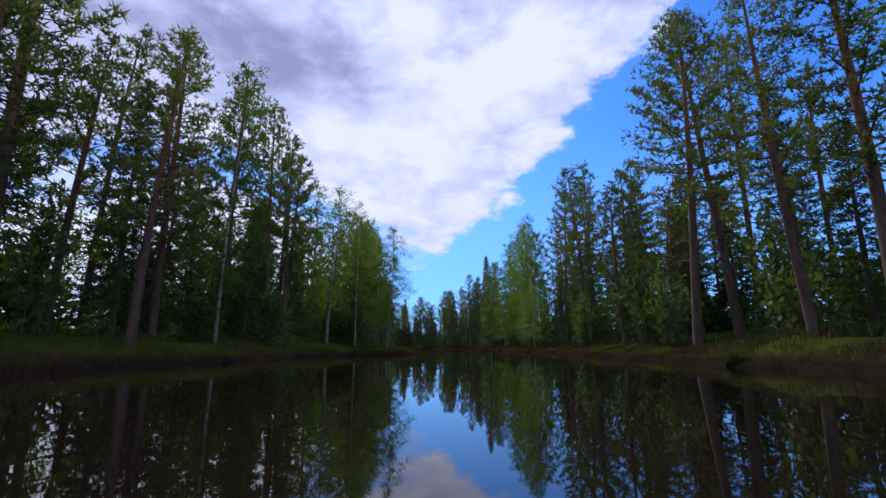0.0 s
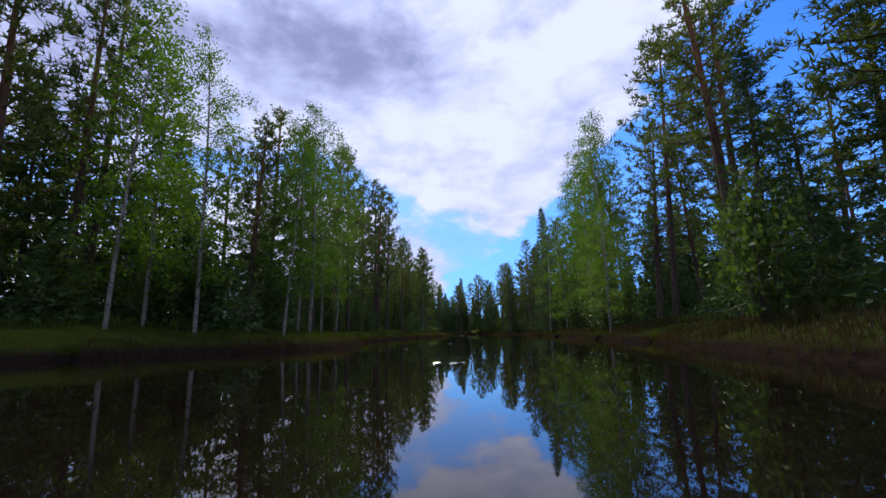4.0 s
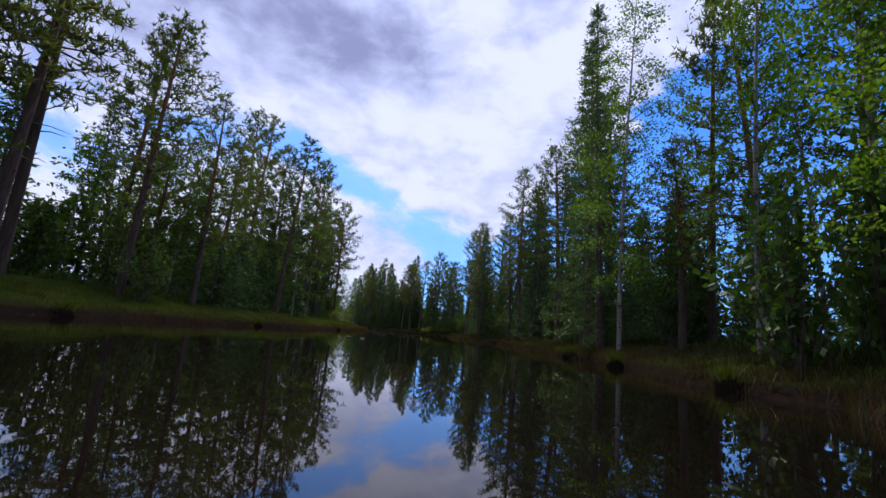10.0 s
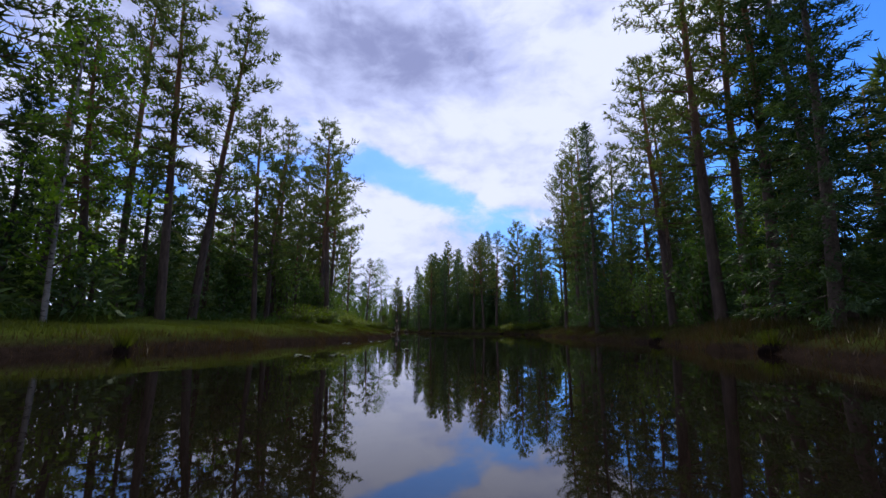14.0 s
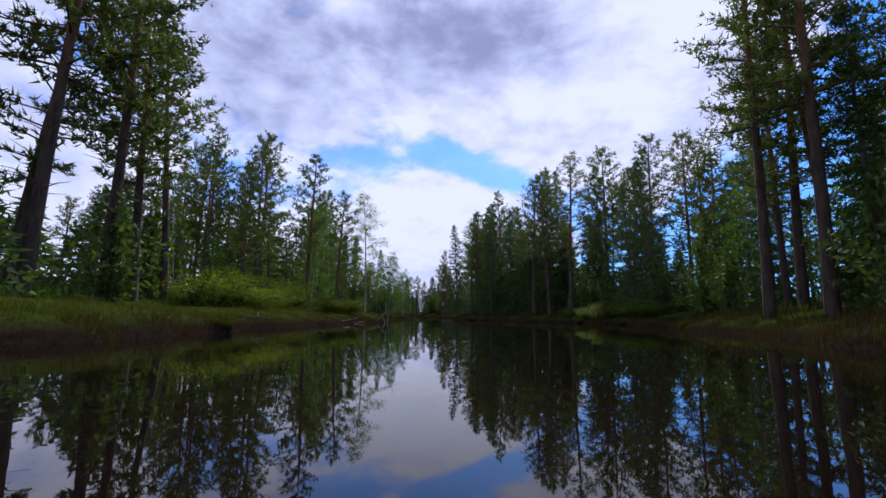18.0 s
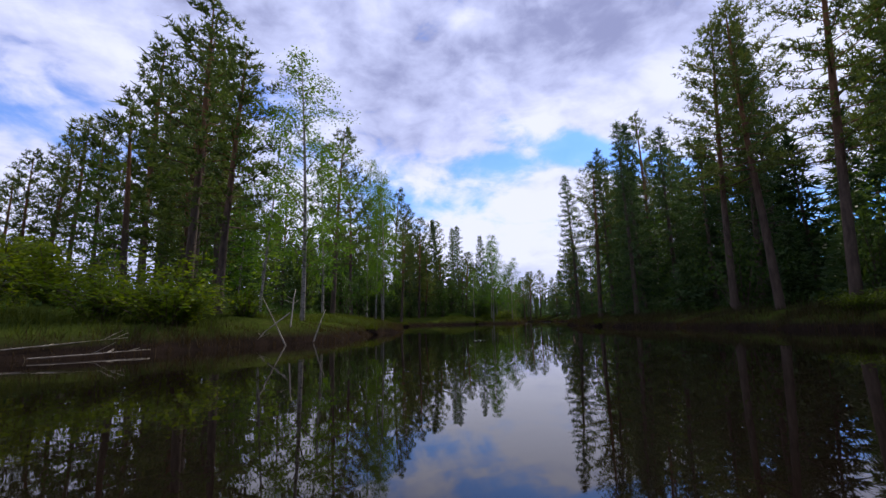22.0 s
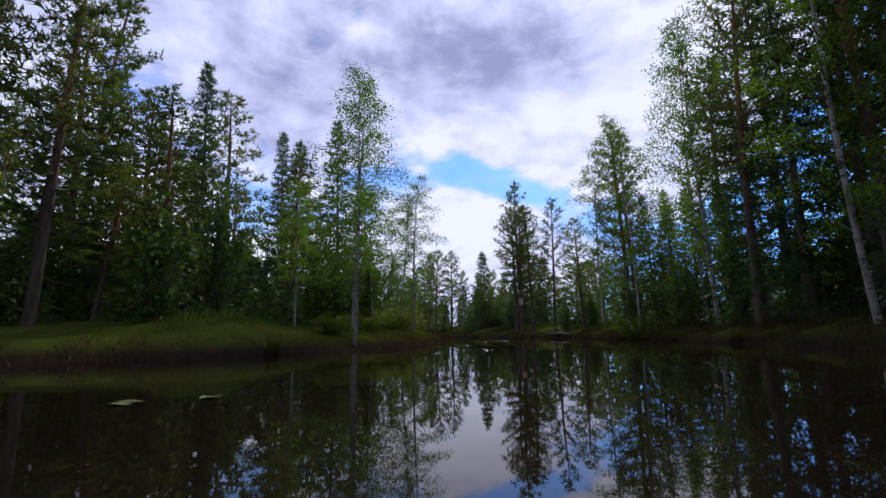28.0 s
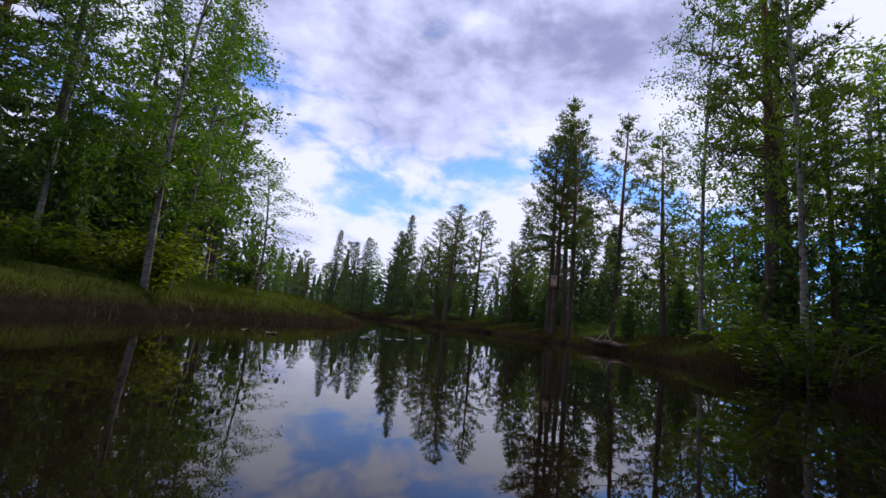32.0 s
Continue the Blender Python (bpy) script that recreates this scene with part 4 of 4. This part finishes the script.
# ---- grass and scrub on the banks ----
def blades(name, label, line, sign, lo, hi, per_metre, height, width, material, seed, clump=0.5):
    """Grass along a bank between two distances from the water."""
    r = np.random.RandomState(seed)
    n = int(len(line) * 0.5 * per_metre)
    idx = r.uniform(40, len(line) - 8, n)
    off = lo + (hi - lo) * r.beta(1.1, 1.6, n)
    tang = np.gradient(line, axis=0)
    tang /= np.linalg.norm(tang, axis=1)[:, None]
    i = idx.astype(int)
    base = line[i] + (idx - i)[:, None] * 0.5 * tang[i] + (sign * off)[:, None] * np.c_[tang[i][:, 1], -tang[i][:, 0]]
    base += r.normal(0, 0.05, base.shape)
    z, d = on_ground(base[:, 0], base[:, 1])
    keep = (d > lo * 0.5 - 0.1) & (z > -0.05)
    base, z = base[keep], z[keep] - 0.03
    m = len(base)
    tuft = 0.55 + 0.75 * (0.5 + 0.5 * np.sin(base[:, 0] * 1.7 + 2 * np.sin(base[:, 1] * 0.9))) * r.uniform(0.5, 1, m)
    h = height * tuft * r.uniform(0.6, 1.15, m)
    a = r.uniform(0, 6.283, m)
    bend = r.normal(0, 0.3, (m, 2)) * h[:, None]
    sx, sy = np.cos(a) * width, np.sin(a) * width
    v = np.empty((m, 3, 3))
    v[:, 0] = np.c_[base[:, 0] - sx, base[:, 1] - sy, z]
    v[:, 1] = np.c_[base[:, 0] + sx, base[:, 1] + sy, z]
    v[:, 2] = np.c_[base[:, 0] + bend[:, 0], base[:, 1] + bend[:, 1], z + h]
    ob = link_mesh(name, v.reshape(-1, 3).tolist(), np.arange(m * 3).reshape(-1, 3).tolist(), material)
    return tagged(ob, label, "grass", kind="stuff")


blades("sedge_grass", "green sedge and grass on the bank", LEFT, -1, 0.40, 4.8, 740, 0.17, 0.0055, M_GRASS, 1)
blades("sedge_grass", "green sedge and grass on the bank", RIGHT, 1, 0.1, 3.4, 240, 0.17, 0.0055, M_GRASS, 2)
blades("dry_sedge", "dry brown sedge hanging over the water edge", LEFT, -1, 0.02, 0.9, 300, 0.17, 0.006, M_DRY, 3)
blades("dry_sedge", "dry brown sedge hanging over the water edge", RIGHT, 1, 0.02, 1.6, 380, 0.22, 0.006, M_DRY, 4)
blades("heath_scrub", "low dark heath and last year's grass on the bank", RIGHT, 1, 0.5, 4.2, 420, 0.24, 0.011, M_HEATH, 7)
blades("forest_scrub", "low berry scrub on the forest floor", LEFT, -1, 3.2, 12, 170, 0.30, 0.028, M_SCRUB, 5)
blades("forest_scrub", "low berry scrub on the forest floor", RIGHT, 1, 2.2, 11, 170, 0.30, 0.028, M_SCRUB, 6)


# ---- woods far off, seen between the trunks ----
def far_woods(seed, radius, count, lo, hi):
    r = random.Random(seed)
    v, f = [], []
    for i in range(count):
        a = 6.283 * (i + r.random()) / count
        q = radius * r.uniform(0.85, 1.3)
        x, y, h = -20 + q * math.cos(a), 62 + q * math.sin(a) * 1.3, r.uniform(lo, hi)
        w = h * r.uniform(0.16, 0.27)
        for tier in range(7):
            z0, z1 = h * (0.04 + 0.13 * tier), h * (0.04 + 0.13 * tier + 0.24)
            rr = w * (1 - tier / 7.4) * r.uniform(0.8, 1.15)
            n = len(v)
            for s in range(6):
                b = 6.283 * s / 6 + tier
                v.append((x + rr * math.cos(b), y + rr * math.sin(b), 0.7 + z0 + r.uniform(-0.1, 0.1) * h * 0.3))
            v.append((x, y, 0.7 + z1))
            f.extend((n + s, n + (s + 1) % 6, n + 6) for s in range(6))
    ob = link_mesh("far_woods", v, f, M_SPRUCE)
    return tagged(ob, "distant dark line of conifer woods", "forest", kind="stuff")


far_woods(61, 115, 900, 5, 8.5)


# ---- small things on and beside the water ----
PADS = [(0.66, 24.65), (0.87, 29.46), (2.27, 19.73), (-3.26, 56.87), (-1.67, 55.97), (-1.32, 55.62), (-0.85, 55.43), (-2.36, 66.66), (-1.93, 66.80), (-1.80, 69.04), (-2.07, 62.99), (-4.66, 71.83), (-4.58, 73.69), (-4.49, 75.19), (-4.82, 78.14), (-20.88, 89.18), (-14.65, 84.89), (-7.96, 85.25), (-26.93, 111.96), (-26.40, 111.96), (-26.19, 114.21), (-27.02, 121.68), (-27.00, 120.40), (-26.14, 115.24), (-29.92, 127.81), (-30.14, 129.25), (-29.89, 129.64), (-30.53, 130.66), (-28.97, 124.56), (-11.70, 97.95), (-15.98, 106.06)]
DEAD_TWIGS = [((-13.61, 95.59, 0.11), (-13.77, 95.33, 0.74)), ((-13.62, 95.50, 0.33), (-13.77, 95.27, 0.09)), ((-13.92, 96.33, 0.10), (-13.88, 96.49, 0.56)), ((-13.60, 95.74, 0.50), (-13.74, 95.85, 0.88))]
DRIFT_BRANCHES = [((-11.16, 86.16, 0.05), (-10.84, 86.80, 0.16)), ((-13.02, 92.70, 0.03), (-13.30, 93.80, 0.05)), ((-13.35, 92.40, 0.10), (-13.55, 93.60, 0.14))]
NEST_BOX = (-33.02, 139.71, 2.14)


def lily_pad(x, y, size, r):
    """One round floating leaf with its notch, a little curled at the rim."""
    v, f = [(0, 0, 0.006)], []
    n = 15
    for ring, (q, z) in enumerate(((0.6, 0.006), (1.0, 0.004 + 0.018 * r.random()))):
        for i in range(n + 1):
            a = 0.25 + (6.283 - 0.5) * i / n
            v.append((q * size * math.cos(a) * r.uniform(0.96, 1.04), q * size * math.sin(a), z + 0.004 * math.sin(3 * a)))
    for i in range(n):
        f.append((0, 1 + i, 2 + i))
        f.append((1 + i, n + 2 + i, n + 3 + i, 2 + i))
    ob = link_mesh("lily_pad", v, f, M_PAD, smooth=True)
    ob.matrix_basis = pose(x, y, 0.0, 0, 0, r.uniform(0, 360))
    return tagged(ob, "pale green floating leaf lying on the dark water", "water plant", "floating leaves")


rp = random.Random(71)
for x, y in PADS:
    for i in range(rp.choice((1, 2, 2, 3))):
        px, py = x + rp.uniform(-0.35, 0.35) * (i > 0), y + rp.uniform(-0.35, 0.35) * (i > 0)
        if ground_z(px, py)[1] < -0.15:
            lily_pad(px, py, rp.uniform(0.045, 0.085), rp)

# dead twigs standing in the shallow water
for base, tip in DEAD_TWIGS:
    a, b = Vector(base), Vector(tip)
    mid = a.lerp(b, 0.5) + Vector((0.02, -0.02, 0.02))
    v, f = [], []
    tube(v, f, [a - (b - a).normalized() * 0.25, a.lerp(mid, 0.6), mid, b], [0.012, 0.011, 0.009, 0.004], 5)
    for j in range(3):
        p = a.lerp(b, rp.uniform(0.35, 0.85))
        tube(v, f, [p, p + Vector((rp.uniform(-0.12, 0.12), rp.uniform(-0.12, 0.12), rp.uniform(0.02, 0.12)))], [0.005, 0.002], 3)
    tagged(link_mesh("dead_branch", v, f, M_DEADWOOD, smooth=True), "bare grey dead branch sticking out of the water", "branch", "dead branches")


# bleached branches that lie at the water's edge
for base, tip in DRIFT_BRANCHES:
    a, b = Vector(base), Vector(tip)
    a.z, b.z = max(a.z, ground_z(a.x, a.y)[0] + 0.03), max(b.z, ground_z(b.x, b.y)[0] + 0.06)
    side = (b - a).cross(Vector((0, 0, 1))).normalized()
    v, f = [], []
    tube(v, f, [a, a.lerp(b, 0.35) + side * 0.04, a.lerp(b, 0.7) - side * 0.03, b], [0.007, 0.006, 0.005, 0.002], 5)
    for j in range(4):
        p = a.lerp(b, rp.uniform(0.3, 0.9))
        tube(v, f, [p, p + (b - a) * 0.12 + side * rp.uniform(-0.2, 0.2) + Vector((0, 0, rp.uniform(0.0, 0.12)))], [0.005, 0.002], 4)
    tagged(link_mesh("dead_branch", v, f, M_DEADWOOD, smooth=True), "bleached fallen branch lying at the water edge", "branch", "dead branches")


def fallen_log(a, b, radius, r):
    """A fallen trunk with broken ends and branch stubs, lying on the bank."""
    a, b = Vector(a), Vector(b)
    root = thing("fallen_log", "dark weathered log fallen along the bank", "log", "fallen logs")
    v, f = [], []
    pts = [a.lerp(b, i / 6) + Vector((0, 0, 0.03 * math.sin(i * 2.1))) for i in range(7)]
    tube(v, f, pts, [radius * (1 - 0.07 * i) for i in range(7)], 9)
    link_mesh("trunk", v, f, M_PINE_BARK, root, "", True)
    for j in range(4):
        p = a.lerp(b, r.uniform(0.15, 0.9))
        q = p + Vector((r.uniform(-0.3, 0.3), r.uniform(-0.3, 0.3), r.uniform(0.15, 0.5)))
        v, f = [], []
        tube(v, f, [p, q], [0.025, 0.008], 5)
        link_mesh("branch_stub", v, f, M_DEADWOOD, root)
    return root


fallen_log((4.6, 78.6, 0.22), (3.0, 81.2, 0.30), 0.11, rp)
fallen_log((-19.6, 116.4, 0.20), (-20.6, 120.6, 0.12), 0.12, rp)
fallen_log((-31.6, 139.4, 0.22), (-29.4, 136.9, 0.20), 0.10, rp)


def tussock(x, y, size, r):
    """A dark peat hummock at the water's edge, uneven, with a wig of sedge."""
    root = thing("peat_tussock", "dark peat hummock with sedge at the water edge", "hummock", "peat hummocks")
    v, f = [], []
    for j in range(6):
        for i in range(12):
            a, e = 6.283 * i / 12, 1.571 * j / 5.5 - 0.25
            q = size * math.cos(e) * (1 + 0.28 * noise.noise(Vector((math.cos(a) * 1.7 + x, math.sin(a) * 1.7 + y, e * 2))))
            v.append((q * math.cos(a), q * math.sin(a), size * 0.75 * math.sin(e) * (1 + 0.2 * r.random())))
    for j in range(5):
        for i in range(12):
            k2 = (i + 1) % 12
            f.append((j * 12 + i, j * 12 + k2, (j + 1) * 12 + k2, (j + 1) * 12 + i))
    f.append(tuple(60 + i for i in range(12)))
    link_mesh("mound", v, f, M_GROUND, root, "", True)
    gv, gf = [], []
    for j in range(110):
        a, q = r.uniform(0, 6.283), size * r.uniform(0, 0.8)
        p = Vector((q * math.cos(a), q * math.sin(a), size * 0.62 * (1 - (q / size) ** 2)))
        spike(gv, gf, p, (Vector((math.cos(a), math.sin(a), 0)) * r.uniform(0.1, 0.8) + Vector((0, 0, 1))).normalized(), r.uniform(0.15, 0.34), 0.016, r)
    tagged(link_mesh("sedge", gv, gf, M_GRASS, root), kind="stuff")
    root.matrix_basis = pose(x, y, 0.02, 0, 0, r.uniform(0, 360))
    return root


for line, sign, first, last, step in ((RIGHT, 1, 60, len(RIGHT) - 40, 12), (LEFT, -1, 64, len(LEFT) - 40, 20)):
    i = first
    while i < last:
        x, y = side_shift(line, sign * np.full(len(line), rp.uniform(0.08, 0.32)))[i]
        tussock(x, y, rp.uniform(0.12, 0.20), rp)
        i += int(step * rp.uniform(0.6, 1.8))

# a nest box on a pine at the end of the reach
bx, by, bz = NEST_BOX
plant("pine", bx - 0.12, by + 0.22, 8.0, 0, rp)
box = thing("nest_box", "small raw wooden nest box fixed to a pine trunk", "nest box")
# no opening is cut: a thin plate carries the entrance's shade as colour
for name, size, at, mat in (("front_panel", (0.20, 0.02, 0.34), (0, -0.11, 0), M_BOARD), ("back_panel", (0.20, 0.02, 0.42), (0, 0.09, 0), M_BOARD),
                            ("side_panel", (0.02, 0.18, 0.34), (-0.10, -0.01, 0), M_BOARD), ("side_panel", (0.02, 0.18, 0.34), (0.10, -0.01, 0), M_BOARD),
                            ("lid", (0.25, 0.27, 0.022), (0, -0.03, 0.185), M_DEADWOOD), ("entrance_hole", (0.05, 0.006, 0.05), (0, -0.124, 0.08), M_HOLE_SHADE)):
    bm = bmesh.new()
    bmesh.ops.create_cube(bm, size=1.0)
    bmesh.ops.scale(bm, vec=size, verts=bm.verts)
    bmesh.ops.bevel(bm, geom=bm.edges[:], offset=0.003, segments=1, affect="EDGES")
    me = bpy.data.meshes.new(name)
    bm.to_mesh(me)
    bm.free()
    me.materials.append(mat)
    ob = new(name, me)
    ob.parent, ob.location = box, at
box.matrix_basis = pose(bx, by, bz, 0, 0, 28)
